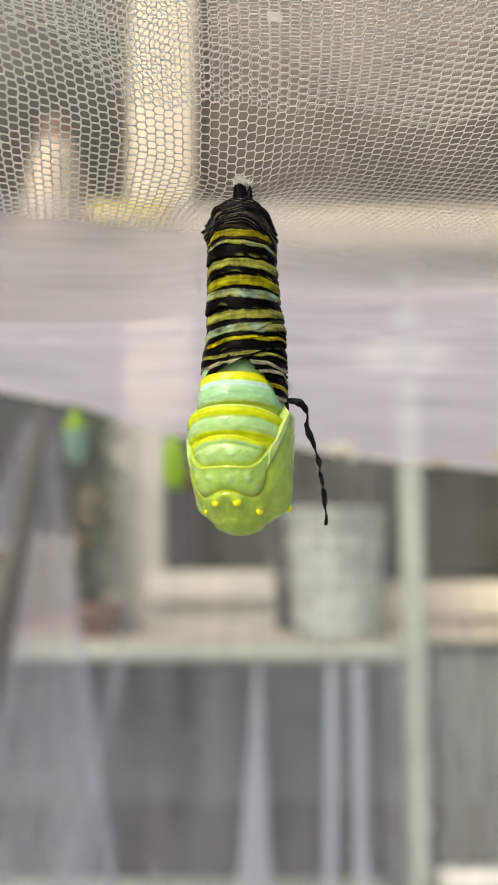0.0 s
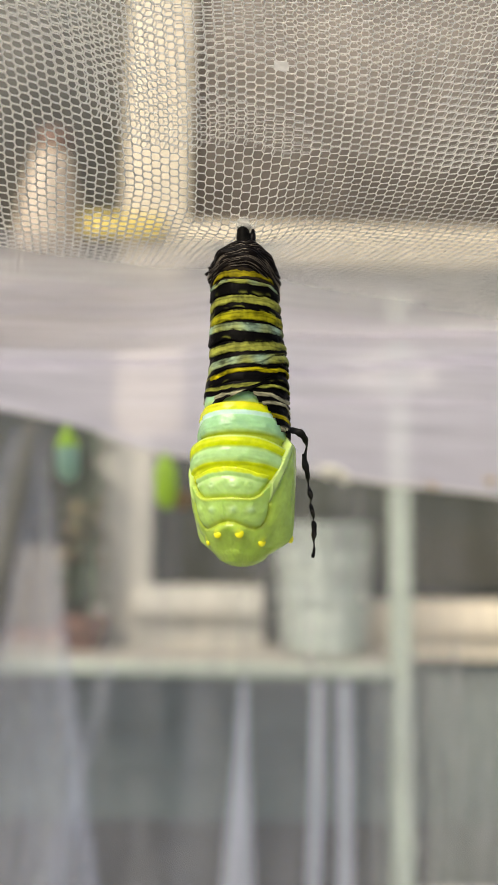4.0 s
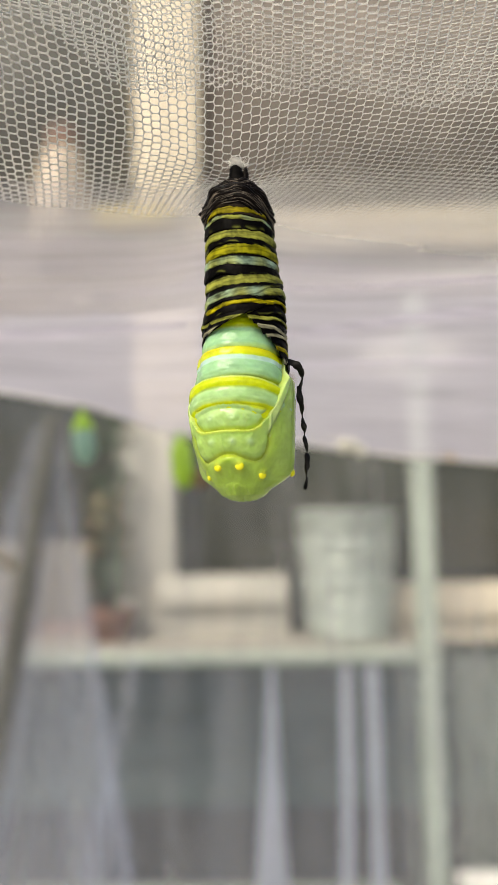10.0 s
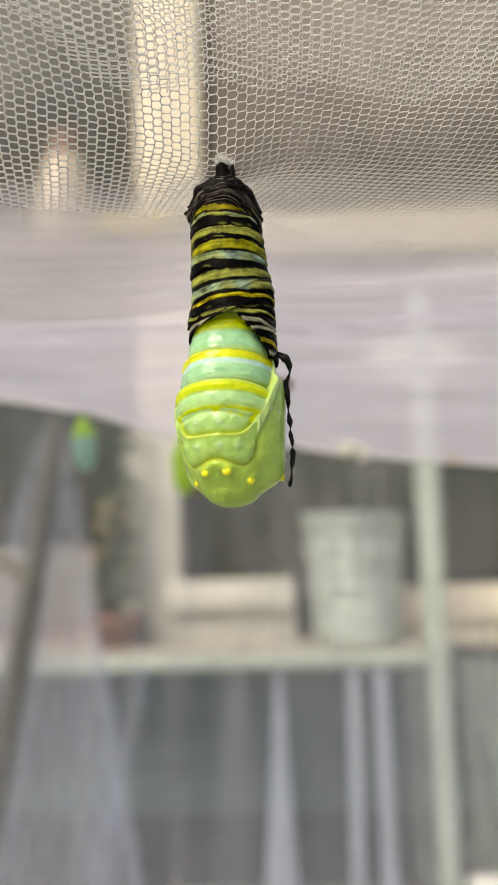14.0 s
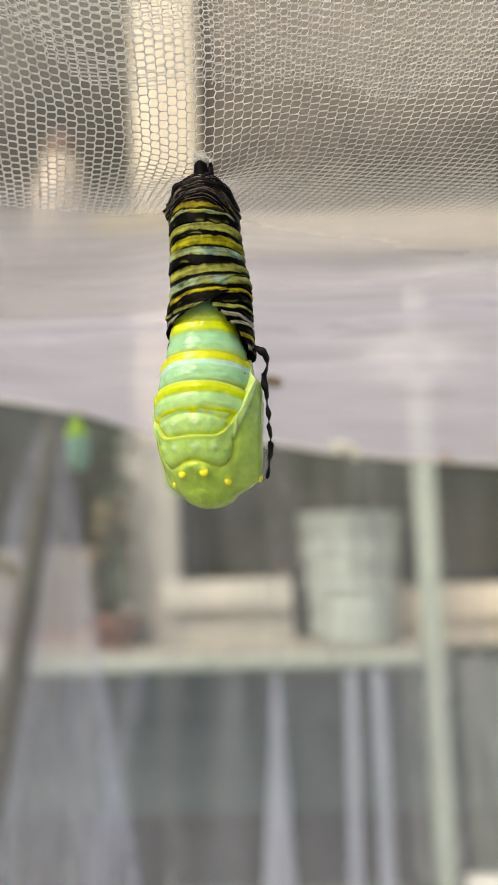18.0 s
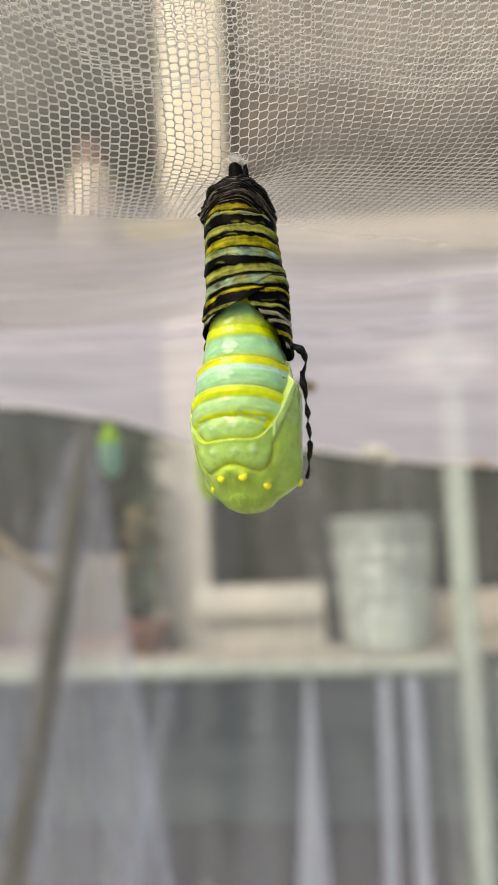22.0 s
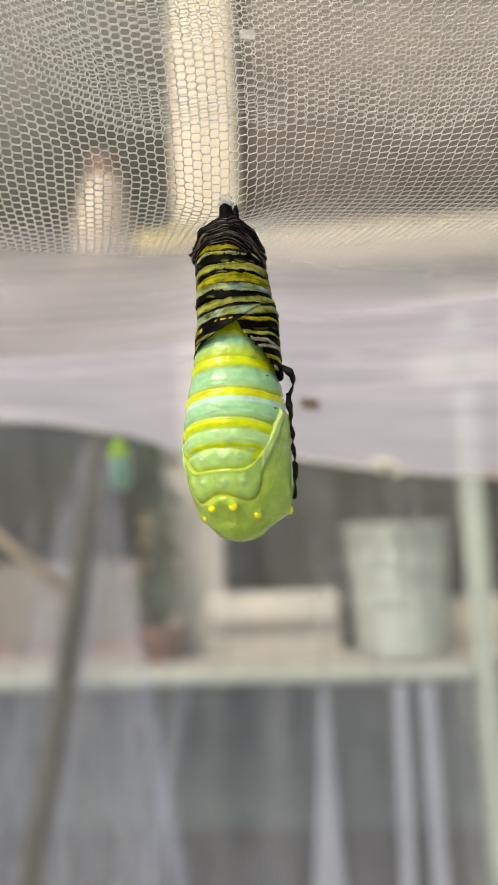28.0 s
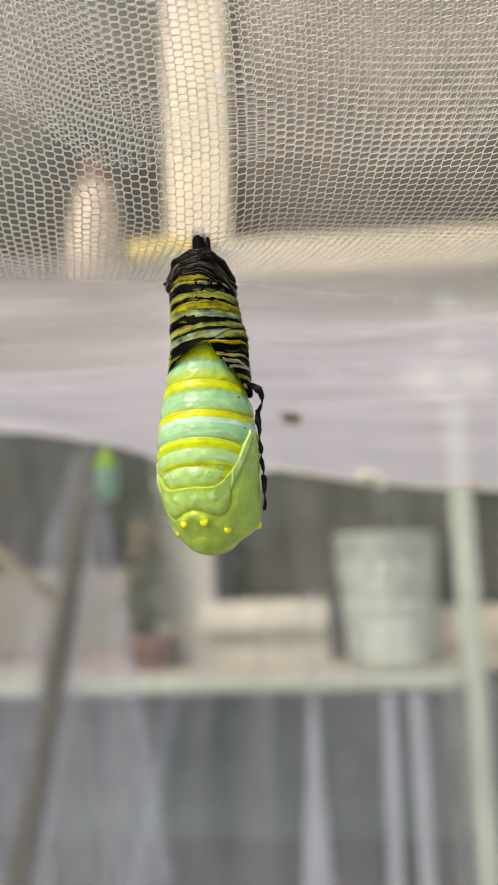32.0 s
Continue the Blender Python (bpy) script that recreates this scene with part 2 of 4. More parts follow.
M_BOARD = mat("weathered_board", (0.36, 0.34, 0.30), 0.7, grain=40, vary=0.2, bump=0.2, stretch=(0.2, 1, 1))
M_BRICK = mat("pale_pink_brick", (0.30, 0.22, 0.20), 0.85, grain=40, vary=0.3, bump=0.3)
M_RACK = mat("grey_green_rack", (0.40, 0.46, 0.40), 0.5, grain=30, vary=0.12, bump=0.1)
M_ZINC = mat("galvanised_zinc", (0.51, 0.57, 0.53), 0.36, metal=0.45, grain=28, vary=0.3, bump=0.12)
M_TERRA = mat("terracotta", (0.19, 0.095, 0.07), 0.8, grain=60, vary=0.25, bump=0.3)
M_SOIL = mat("potting_soil", (0.03, 0.022, 0.016), 0.95, grain=120, vary=0.5, bump=0.8)
M_LEAF = mat("plant_leaf", (0.05, 0.09, 0.05), 0.5, grain=60, vary=0.4, bump=0.2)
M_DRY = mat("dry_leaf", (0.32, 0.25, 0.15), 0.7, grain=60, vary=0.4, bump=0.2)
M_POLE = mat("weathered_cane", (0.045, 0.045, 0.035), 0.7, grain=60, vary=0.3, bump=0.3, stretch=(1, 1, 0.2))
# ground out of view, set pale to bounce light up under the net
M_GROUND = mat("paving", (0.32, 0.305, 0.28), 0.9, grain=6, vary=0.25, bump=0.4)
M_LIME2 = mat("far_chrysalis_green", (0.36, 0.62, 0.04), 0.3, grain=300, vary=0.12, bump=0.1, coat=0.3)
M_TEAL2 = mat("far_chrysalis_teal", (0.26, 0.46, 0.36), 0.3, grain=300, vary=0.12, bump=0.1, coat=0.3)
M_BROWN = mat("shed_skin_brown", (0.18, 0.13, 0.07), 0.6, grain=500, vary=0.4, bump=0.5)
M_STICK = mat("weathered_stick", (0.36, 0.29, 0.19), 0.75, grain=120, vary=0.3, bump=0.3)
M_TAN = mat("tan_silk", (0.58, 0.47, 0.33), 0.7, grain=500, vary=0.3, bump=0.4)
M_FLUFF = mat("cream_silk", (0.90, 0.86, 0.72), 0.8, grain=500, vary=0.2, bump=0.4)
M_ORNAMENT = mat("glazed_ornament", (0.56, 0.46, 0.36), 0.45, grain=30, vary=0.12, bump=0.1)
M_PINK = mat("dull_pink", (0.30, 0.19, 0.15), 0.6, grain=30, vary=0.2, bump=0.1)
M_YBOARD = mat("yellow_board", (0.70, 0.55, 0.14), 0.6, grain=20, vary=0.1, bump=0.1)


# ---- building helpers ----
def smoothed(me, angle=None):
    for p in me.polygons:
        p.use_smooth = True
    return me


def part(name, bm, material, parent=None, label="", smooth=True, at=None):
    """Links a bmesh as ONE mesh object, under a thing or a part where one is given."""
    me = bpy.data.meshes.new(name)
    bm.normal_update()
    bm.to_mesh(me)
    bm.free()
    me.materials.append(material)
    if smooth:
        smoothed(me)
    ob = new(name, me)
    if at is not None:
        ob.matrix_basis = at
    if parent is not None:
        ob.parent = parent
    if label:
        ob["label"] = label
    return ob


def thing(name, m, label, category, group="", kind=""):
    ob = new(name)
    ob.empty_display_size = 0.01
    ob.matrix_basis = m
    return tagged(ob, label, category, group, kind)


def box(size, at=(0, 0, 0), bevel=0.004, bm=None, turn=None):
    bm = bm or bmesh.new()
    m = Matrix.Translation(at) @ (turn or Matrix()) @ Matrix.Diagonal((*size, 1))
    r = bmesh.ops.create_cube(bm, size=1, matrix=m)
    if bevel:
        edges = list({e for v in r["verts"] for e in v.link_edges})
        bmesh.ops.bevel(bm, geom=edges, offset=min(bevel, min(size) * 0.3), segments=2, affect="EDGES", profile=0.6)
    return bm


def lathe(profile, n=48, shape=None):
    """Turns a list of (radius, height) about z. shape(angle, height, radius) may return a changed radius."""
    bm = bmesh.new()
    rings = []
    for r, z in profile:
        ring = []
        for i in range(n):
            a = 2 * math.pi * i / n
            q = shape(a, z, r) if shape else r
            ring.append(bm.verts.new((q * math.sin(a), -q * math.cos(a), z)))
        rings.append(ring)
    for a, b in zip(rings, rings[1:]):
        for i in range(n):
            bm.faces.new((a[i], a[(i + 1) % n], b[(i + 1) % n], b[i]))
    for ring in (rings[0], rings[-1]):
        bm.faces.new(ring)
    bmesh.ops.recalc_face_normals(bm, faces=bm.faces)
    return bm


def tube(points, radii, n=6, bm=None, flat=1.0, twist=0.0):
    """A swept tube through points; flat narrows it one way, twist turns it on the way."""
    bm = bm or bmesh.new()
    rings = []
    u = None
    for k, p in enumerate(points):
        p = Vector(p)
        d = (Vector(points[min(k + 1, len(points) - 1)]) - Vector(points[max(k - 1, 0)])).normalized()
        u = d.orthogonal() if u is None else u - d * u.dot(d)
        u.normalize()
        v = d.cross(u)
        ring = []
        for i in range(n):
            a = 2 * math.pi * i / n
            x, y = math.cos(a) * radii[k], math.sin(a) * radii[k] * flat
            c, s = math.cos(twist * k), math.sin(twist * k)
            ring.append(bm.verts.new(p + u * (x * c - y * s) + v * (x * s + y * c)))
        rings.append(ring)
    for a, b in zip(rings, rings[1:]):
        for i in range(n):
            bm.faces.new((a[i], a[(i + 1) % n], b[(i + 1) % n], b[i]))
    bm.faces.new(rings[0])
    bm.faces.new(rings[-1])
    bmesh.ops.recalc_face_normals(bm, faces=bm.faces)
    return bm


def linear(keys, x):
    if x <= keys[0][0]:
        return keys[0][1]
    for (a, va), (b, vb) in zip(keys, keys[1:]):
        if x <= b:
            return va + (vb - va) * (x - a) / (b - a)
    return keys[-1][1]


# ---- ground and house ----
STEM = Vector((0, 0, 1.30))


def ground():
    bm = bmesh.new()
    bmesh.ops.create_grid(bm, x_segments=20, y_segments=20, size=60)
    for v in bm.verts:
        v.co.z = 0.004 * noise.noise(v.co * 0.3)
    tagged(part("ground", bm, M_GROUND), "unseen pale ground bouncing light up under the net", "ground", kind="structure")


def house():
    w = thing("wall_house", pose(0, 2.06, 0), "grey-green clad house wall with cream window trim", "wall", kind="structure")
    # siding below the sill, board by board
    z, i = 0.46, 0
    while z < 0.90:
        for x0, x1 in ((-2.6, -0.9), (-0.9, 0.55), (0.55, 2.6)):
            part("siding_board", box((x1 - x0 - 0.004, 0.03, 0.118), ((x0 + x1) / 2, 0.015, z + 0.059), 0.004), M_WALL, w)
        z += 0.12
    part("plinth", box((5.2, 0.06, 0.46), (0, 0.03, 0.23), 0.006), M_PLINTH, w)
    part("wall_core", box((5.2, 0.12, 3.4), (0, 0.16, 1.7), 0.0), M_WALL, w)
    # low pink brickwork with a pale rendered strip above it
    for r in range(2):
        for c in range(6):
            part("brick", box((0.205, 0.05, 0.062), (-1.70 + 0.215 * c + 0.1 * (r % 2), -0.02, 0.885 + 0.07 * r), 0.004), M_BRICK, w)
    part("rendered_strip", box((1.20, 0.05, 0.225), (-1.09, -0.02, 1.103), 0.006), M_RENDER, w, "pale beige rendered strip")
    # window bays
    win = thing("window_1", pose(0, 2.0, 0), "wide window with cream posts, dark lower panes and brown screens above", "window", kind="structure")
    part("mullion", box((0.20, 0.07, 1.58), (-0.264, 0.035, 2.33), 0.006), M_CREAM, win)
    part("mullion", box((0.165, 0.09, 0.62), (-0.325, 0.02, 1.23), 0.006), M_FRAME, win)
    part("transom", box((2.3, 0.07, 0.125), (0.98, 0.035, 2.13), 0.006), M_CREAM, win)
    part("transom", box((1.9, 0.06, 0.07), (-1.31, 0.03, 2.01), 0.006), M_FRAME, win)
    part("sill", box((0.36, 0.12, 0.075), (-0.105, -0.01, 1.075), 0.006), M_FRAME, win)
    part("sill_board", box((0.44, 0.08, 0.10), (-0.14, 0.02, 0.982), 0.006), M_FRAME, win)
    part("sill", box((1.62, 0.12, 0.085), (0.98, -0.01, 1.04), 0.006), M_SILL, win)
    part("sill_board", box((1.62, 0.08, 0.075), (0.98, 0.02, 0.956), 0.006), M_SILL, win)
    part("pane", box((2.2, 0.008, 0.96), (0.93, 0.05, 1.59), 0.0), M_GLASS, win)
    part("pane", box((1.7, 0.008, 1.0), (-1.22, 0.05, 1.55), 0.0), M_GLASS, win)
    part("screen", box((2.3, 0.008, 0.95), (0.98, 0.05, 2.67), 0.0), M_BLIND, win)
    part("screen", box((1.9, 0.008, 1.08), (-1.31, 0.05, 2.58), 0.0), M_SCREEN, win)
    part("yellow_strip", box((0.24, 0.02, 0.07), (-0.355, -0.02, 2.163), 0.008), M_YBOARD, win)


def ornament():
    t = thing("ornament", pose(-0.585, 2.02, 2.047), "pale tapered ornament with a pinkish top on the transom", "ornament")
    part("body", lathe([(0.08, 0.0), (0.098, 0.006), (0.100, 0.09), (0.090, 0.20), (0.074, 0.29), (0.058, 0.35), (0.01, 0.365)], 32), M_ORNAMENT, t)
    part("top", lathe([(0.012, 0.355), (0.040, 0.365), (0.052, 0.39), (0.042, 0.42), (0.012, 0.432)], 28), M_PINK, t, "dull pink rounded top")


def twig():
    t = thing("twig", pose(0, 1.30, 0), "tan garden stick leaning from the net drape to the cane", "stick")
    part("shaft", tube([(-0.90, 0.0, 1.53), (-0.62, 0.0, 1.30), (-0.445, -0.005, 1.165)], [0.012, 0.011, 0.008], 10), M_STICK, t)


def rack():
    t = thing("shelf_rack", pose(0, 1.75, 0), "grey-green painted shelf rack against the house", "shelf")
    for x, y in ((0.416, 0.03), (-1.15, 0.03)):
        part("post", box((0.05, 0.05, 1.9), (x, y, 0.95), 0.006), M_RACK, t)
    part("shelf_board", box((1.5, 0.28, 0.024), (-0.37, 0.16, 0.937), 0.005), M_BOARD, t)
    part("front_rail", box((1.5, 0.025, 0.028), (-0.37, -0.008, 0.930), 0.005), M_RACK, t)
    part("shelf_board", box((1.5, 0.28, 0.03), (-0.37, 0.16, 0.25), 0.005), M_RACK, t)


def bucket():
    t = thing("bucket", pose(0.235, 1.895, 0.949), "galvanised metal bucket with ribs standing on the shelf", "bucket")
    outer = [(0.100, 0.0), (0.107, 0.003), (0.112, 0.05), (0.117, 0.10), (0.127, 0.20), (0.137, 0.325), (0.141, 0.33), (0.142, 0.338), (0.138, 0.342), (0.132, 0.335), (0.11, 0.03), (0.02, 0.02)]
    part("body", lathe(outer, 48), M_ZINC, t)
    side = lambda z: linear([(0, 0.107), (0.342, 0.138)], z)
    ring = [2 * math.pi * k / 48 for k in range(49)]
    for z in (0.03, 0.105, 0.205, 0.30):
        pts = [((side(z) + 0.001) * math.sin(a), -(side(z) + 0.001) * math.cos(a), z) for a in ring]
        part("hoop", tube(pts, [0.007] * 49, 8), M_ZINC, t)
    # pressed bosses between the hoops
    for z, h in ((0.068, 0.030), (0.155, 0.042), (0.252, 0.040)):
        for k in range(14):
            a = 2 * math.pi * (k + (0.5 if z > 0.1 else 0)) / 14
            bm = bmesh.new()
            bmesh.ops.create_uvsphere(bm, u_segments=14, v_segments=8, radius=1.0, matrix=Matrix.Diagonal((0.021, 0.007, h * 0.6, 1)))
            part("boss", bm, M_ZINC, t, at=Matrix.Translation(((side(z) - 0.001) * math.sin(a), -(side(z) - 0.001) * math.cos(a), z)) @ pose(0, 0, 0, 0, 0, math.degrees(a)))


def pot_plant():
    t = thing("potted_plant", pose(-0.408, 1.90, 0.949), "dark leafy plant with dry tops in a terracotta pot", "plant")
    part("pot", lathe([(0.045, 0.0), (0.05, 0.004), (0.062, 0.06), (0.068, 0.062), (0.07, 0.082), (0.064, 0.084), (0.058, 0.07), (0.01, 0.066)], 32), M_TERRA, t)
    part("soil", lathe([(0.058, 0.060), (0.05, 0.070), (0.01, 0.073)], 20), M_SOIL, t)
    rnd = random.Random(4)
    for k in range(7):
        a = rnd.random() * 6.28
        lean = rnd.uniform(0.01, 0.03)
        h = rnd.uniform(0.35, 0.6)
        part("stalk", tube([(0.02 * math.cos(a), 0.02 * math.sin(a), 0.06), (lean * math.cos(a), lean * math.sin(a), h * 0.5), (lean * 1.5 * math.cos(a), lean * 1.5 * math.sin(a), h)], [0.004, 0.003, 0.002], 6), M_LEAF, t)
    for mt, name, n, z0, z1 in ((M_LEAF, "leaves", 150, 0.12, 0.62), (M_DRY, "dry_leaves", 46, 0.24, 0.40)):
        bm = bmesh.new()
        for k in range(n):
            a, r, z = rnd.random() * 6.28, rnd.uniform(0.008, 0.048), rnd.uniform(z0, z1)
            m = Matrix.Translation((r * math.cos(a), r * math.sin(a), z)) @ Euler((rnd.uniform(-0.9, 0.9), rnd.uniform(-0.9, 0.9), a)).to_matrix().to_4x4()
            ln, wd = rnd.uniform(0.025, 0.045), rnd.uniform(0.01, 0.018)
            vs = [bm.verts.new(m @ Vector(p)) for p in ((0, 0, 0), (ln * 0.4, wd, 0.006), (ln, 0, -0.004), (ln * 0.4, -wd, 0.006), (ln * 0.45, 0, 0.0))]
            for q in ((0, 4, 1), (1, 4, 2), (2, 4, 3), (3, 4, 0)):
                bm.faces.new([vs[i] for i in q])
        tagged(part(name, bm, mt, t), kind="stuff")


def white_board():
    t = thing("white_board", pose(0.76, 1.70, 0), "white painted board standing on the paving", "board")
    part("panel", box((0.62, 0.03, 0.415), (0, 0, 0.2075), 0.004), M_WHITE, t)
    part("top_batten", box((0.63, 0.045, 0.03), (0, 0, 0.427), 0.005), M_WHITE, t)


def sheet(name, left, right, material, parent, folds=0.004, n=24, rows=16, seed=0, label=""):
    """A hanging cloth between two edge lines, each ((x, y, z) top, (x, y, z) bottom), with soft folds."""
    bm = bmesh.new()
    grid = []
    for j in range(rows + 1):
        v = j / rows
        a = Vector(left[0]).lerp(Vector(left[1]), v)
        b = Vector(right[0]).lerp(Vector(right[1]), v)
        row = []
        for i in range(n + 1):
            u = i / n
            p = a.lerp(b, u)
            p.y += folds * (0.3 + v) * math.sin(u * 14 + seed + 2 * noise.noise((u * 2, v, seed)))
            row.append(bm.verts.new(p))
        grid.append(row)
    for r0, r1 in zip(grid, grid[1:]):
        for i in range(n):
            bm.faces.new((r0[i], r0[i + 1], r1[i + 1], r1[i]))
    return part(name, bm, material, parent, label)


def curtains():
    t = thing("sheer_curtain", pose(0, 0, 0), "sheer white netting hanging in folds from the shelf rail", "curtain")
    y = 1.725
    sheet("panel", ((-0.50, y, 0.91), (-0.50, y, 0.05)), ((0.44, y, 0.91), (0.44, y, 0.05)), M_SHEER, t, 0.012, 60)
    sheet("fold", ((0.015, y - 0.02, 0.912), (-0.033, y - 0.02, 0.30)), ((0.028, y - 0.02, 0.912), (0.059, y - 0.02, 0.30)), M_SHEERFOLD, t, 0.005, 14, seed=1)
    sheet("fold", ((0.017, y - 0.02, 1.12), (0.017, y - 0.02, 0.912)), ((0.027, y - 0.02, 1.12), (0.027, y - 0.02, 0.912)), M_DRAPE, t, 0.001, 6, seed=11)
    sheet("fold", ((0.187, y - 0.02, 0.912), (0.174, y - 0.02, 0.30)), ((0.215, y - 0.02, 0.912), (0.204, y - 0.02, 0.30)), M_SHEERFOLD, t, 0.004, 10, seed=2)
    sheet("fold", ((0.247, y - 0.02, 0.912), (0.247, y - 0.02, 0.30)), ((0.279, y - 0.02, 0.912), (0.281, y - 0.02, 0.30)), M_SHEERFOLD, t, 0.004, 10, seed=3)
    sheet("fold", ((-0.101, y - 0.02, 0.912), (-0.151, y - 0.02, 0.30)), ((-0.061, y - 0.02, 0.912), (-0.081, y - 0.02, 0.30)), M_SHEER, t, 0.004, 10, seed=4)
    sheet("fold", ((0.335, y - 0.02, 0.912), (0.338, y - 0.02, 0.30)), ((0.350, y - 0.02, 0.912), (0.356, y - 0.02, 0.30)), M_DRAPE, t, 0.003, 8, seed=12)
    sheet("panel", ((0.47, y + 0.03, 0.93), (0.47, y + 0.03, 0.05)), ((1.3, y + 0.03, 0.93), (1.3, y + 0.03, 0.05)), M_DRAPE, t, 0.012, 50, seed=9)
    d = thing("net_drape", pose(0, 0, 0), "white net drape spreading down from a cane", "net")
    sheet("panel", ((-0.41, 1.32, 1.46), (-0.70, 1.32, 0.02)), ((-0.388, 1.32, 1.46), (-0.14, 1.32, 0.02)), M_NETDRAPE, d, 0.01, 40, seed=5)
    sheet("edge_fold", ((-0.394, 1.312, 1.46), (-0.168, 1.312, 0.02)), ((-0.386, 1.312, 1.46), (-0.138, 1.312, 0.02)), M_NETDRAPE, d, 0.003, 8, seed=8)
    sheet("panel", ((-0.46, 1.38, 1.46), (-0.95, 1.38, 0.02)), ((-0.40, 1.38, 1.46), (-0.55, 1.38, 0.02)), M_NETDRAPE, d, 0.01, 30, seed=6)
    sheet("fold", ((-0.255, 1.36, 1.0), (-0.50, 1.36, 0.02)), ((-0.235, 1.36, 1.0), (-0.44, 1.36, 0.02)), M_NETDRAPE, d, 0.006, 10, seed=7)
    p = thing("cane", pose(0, 1.27, 0), "weathered dark cane leaning beside the net", "cane")
    part("shaft", tube([(-0.645, 0, 0.0), (-0.572, 0, 0.40), (-0.454, 0, 1.03), (-0.388, 0, 1.47)], [0.027, 0.026, 0.0225, 0.018], 12), M_POLE, p)
    part("knot", tube([(-0.461, 0, 0.99), (-0.458, 0, 1.005), (-0.455, 0, 1.02)], [0.0215, 0.025, 0.0215], 12), M_POLE, p)


# ---- net cage ----
def far_edge(x):
    return linear([(-0.30, 1.3395), (-0.119, 1.3268), (-0.078, 1.3188), (-0.042, 1.3050), (0.044, 1.2942), (0.119, 1.2870), (0.30, 1.276)], x)


def net_point(u, s):
    """The slack top net: s < 0 runs back from the stem, s > 0 climbs towards the front; away from the stem it bends over more gently."""
    f = 0.5 + 0.5 * math.tanh(s / 0.006)
    back = max(0.0, -s)
    k = min(1.0, back / 0.25)
    z_back = 1.3012 + (far_edge(u) - 1.3012) * k ** 1.6
    z_back += 0.0007 * math.sin(back * 95 + u * 30 + 2) * min(1, back / 0.05) + 0.0003 * math.sin(back * 300 + u * 90 + 5 * noise.noise((u * 14, back * 18, 1.7))) * min(1, back / 0.08) + 0.0014 * noise.noise((u * 22, back * 60, 0.3)) * min(1, back / 0.03)
    away = 1 - math.exp(-(u / 0.012) ** 2)
    soft = 0.000007 + away * (0.000075 if u < 0 else 0.000026)
    bend = math.sqrt(s * s + soft)
    up = 0.5 * (s + bend)
    z = z_back + up - 0.45 * (math.sqrt(soft) - 0.00265)
    y = 0.5 * (-s + bend) - 0.42 * up + 0.0016 * noise.noise((u * 40, s * 45, 2.0)) * f - 2.0 * u * u * f - (0.28 * u * u / (abs(u) + 0.006) if u < 0 else 0.0) * f
    r = math.hypot(u, s)
    z -= 0.0022 * math.exp(-(r / 0.006) ** 2)
    return Vector((u, y, z))


def net_threads(name, parent, cell, turn, inside, shift=Vector((0, 0, 0)), thick=0.000078):
    """Hexagonal net, each thread a three-sided bar between two knots."""
    c, sn = math.cos(turn), math.sin(turn)
    a, b = cell, cell * 0.62
    knots, edges = {}, []

    def knot(i, j, k):
        key = (i, j, k)
        if key not in knots:
            x = (i + 0.5 * (j % 2)) * a
            y = j * b + (0.74 * b if k else 0.0)
            flow = j * b + (0.35 * b if k else 0.0)
            x += 0.07 * a * noise.noise((i * 0.9, j * 0.9, k + 5))
            y += 0.07 * a * noise.noise((i * 0.9, j * 0.9, k + 9))
            p, q = x * c - y * sn, x * sn + y * c
            lean = 0.84 + 0.30 * math.tanh(p / 0.025)
            left = max(0.0, -p)
            knots[key] = (p + lean * max(flow, 0.0) + (lean + 0.3) * max(-0.05, min(flow, 0.0)), q + 0.24 * left * left / (left + 0.008))
        return knots[key]

    for j in range(-100, 130):
        for i in range(-200, 181):
            p = knot(i, j, 0)
            if not inside(*p):
                continue
            q = knot(i, j, 1)
            edges.append((p, q))
            o = 0 if j % 2 else -1
            for di in (0, 1):
                edges.append((q, knot(i + o + di, j + 1, 0)))
    verts, faces = [], []
    cos3 = [(math.cos(2.094 * k) * thick, math.sin(2.094 * k) * thick) for k in range(3)]
    cache = {}

    def place(p):
        if p not in cache:
            cache[p] = net_point(*p) + shift
        return cache[p]

    for p, q in edges:
        A, B = place(p), place(q)
        d = B - A
        if d.length < 1e-6:
            continue
        d.normalize()
        u = d.orthogonal()
        u.normalize()
        v = d.cross(u)
        n = len(verts)
        for e in (A, B):
            g = 1 + 0.55 * max(0.0, min(1.0, -e.x / 0.02))
            for x, y in cos3:
                verts.append(e + u * x * g + v * y * g)
        for k in range(3):
            m = (k + 1) % 3
            faces.append((n + k, n + m, n + 3 + m, n + 3 + k))
    # small knots where the threads meet
    for P in list(cache.values()):
        n = len(verts)
        q = thick * 1.75 * (1 + 0.55 * max(0.0, min(1.0, -P.x / 0.02)))
        for e in ((q, 0, 0), (0, q, 0), (-q, 0, 0), (0, -q, 0), (0, 0, q), (0, 0, -q)):
            verts.append(P + Vector(e))
        for k in range(4):
            m = (k + 1) % 4
            faces.append((n + k, n + m, n + 4))
            faces.append((n + m, n + k, n + 5))
    me = bpy.data.meshes.new(name)
    me.from_pydata(verts, [], faces)
    me.materials.append(M_THREAD)
    smoothed(me)
    ob = new(name, me)
    ob.parent = parent
    return tagged(ob, kind="stuff")


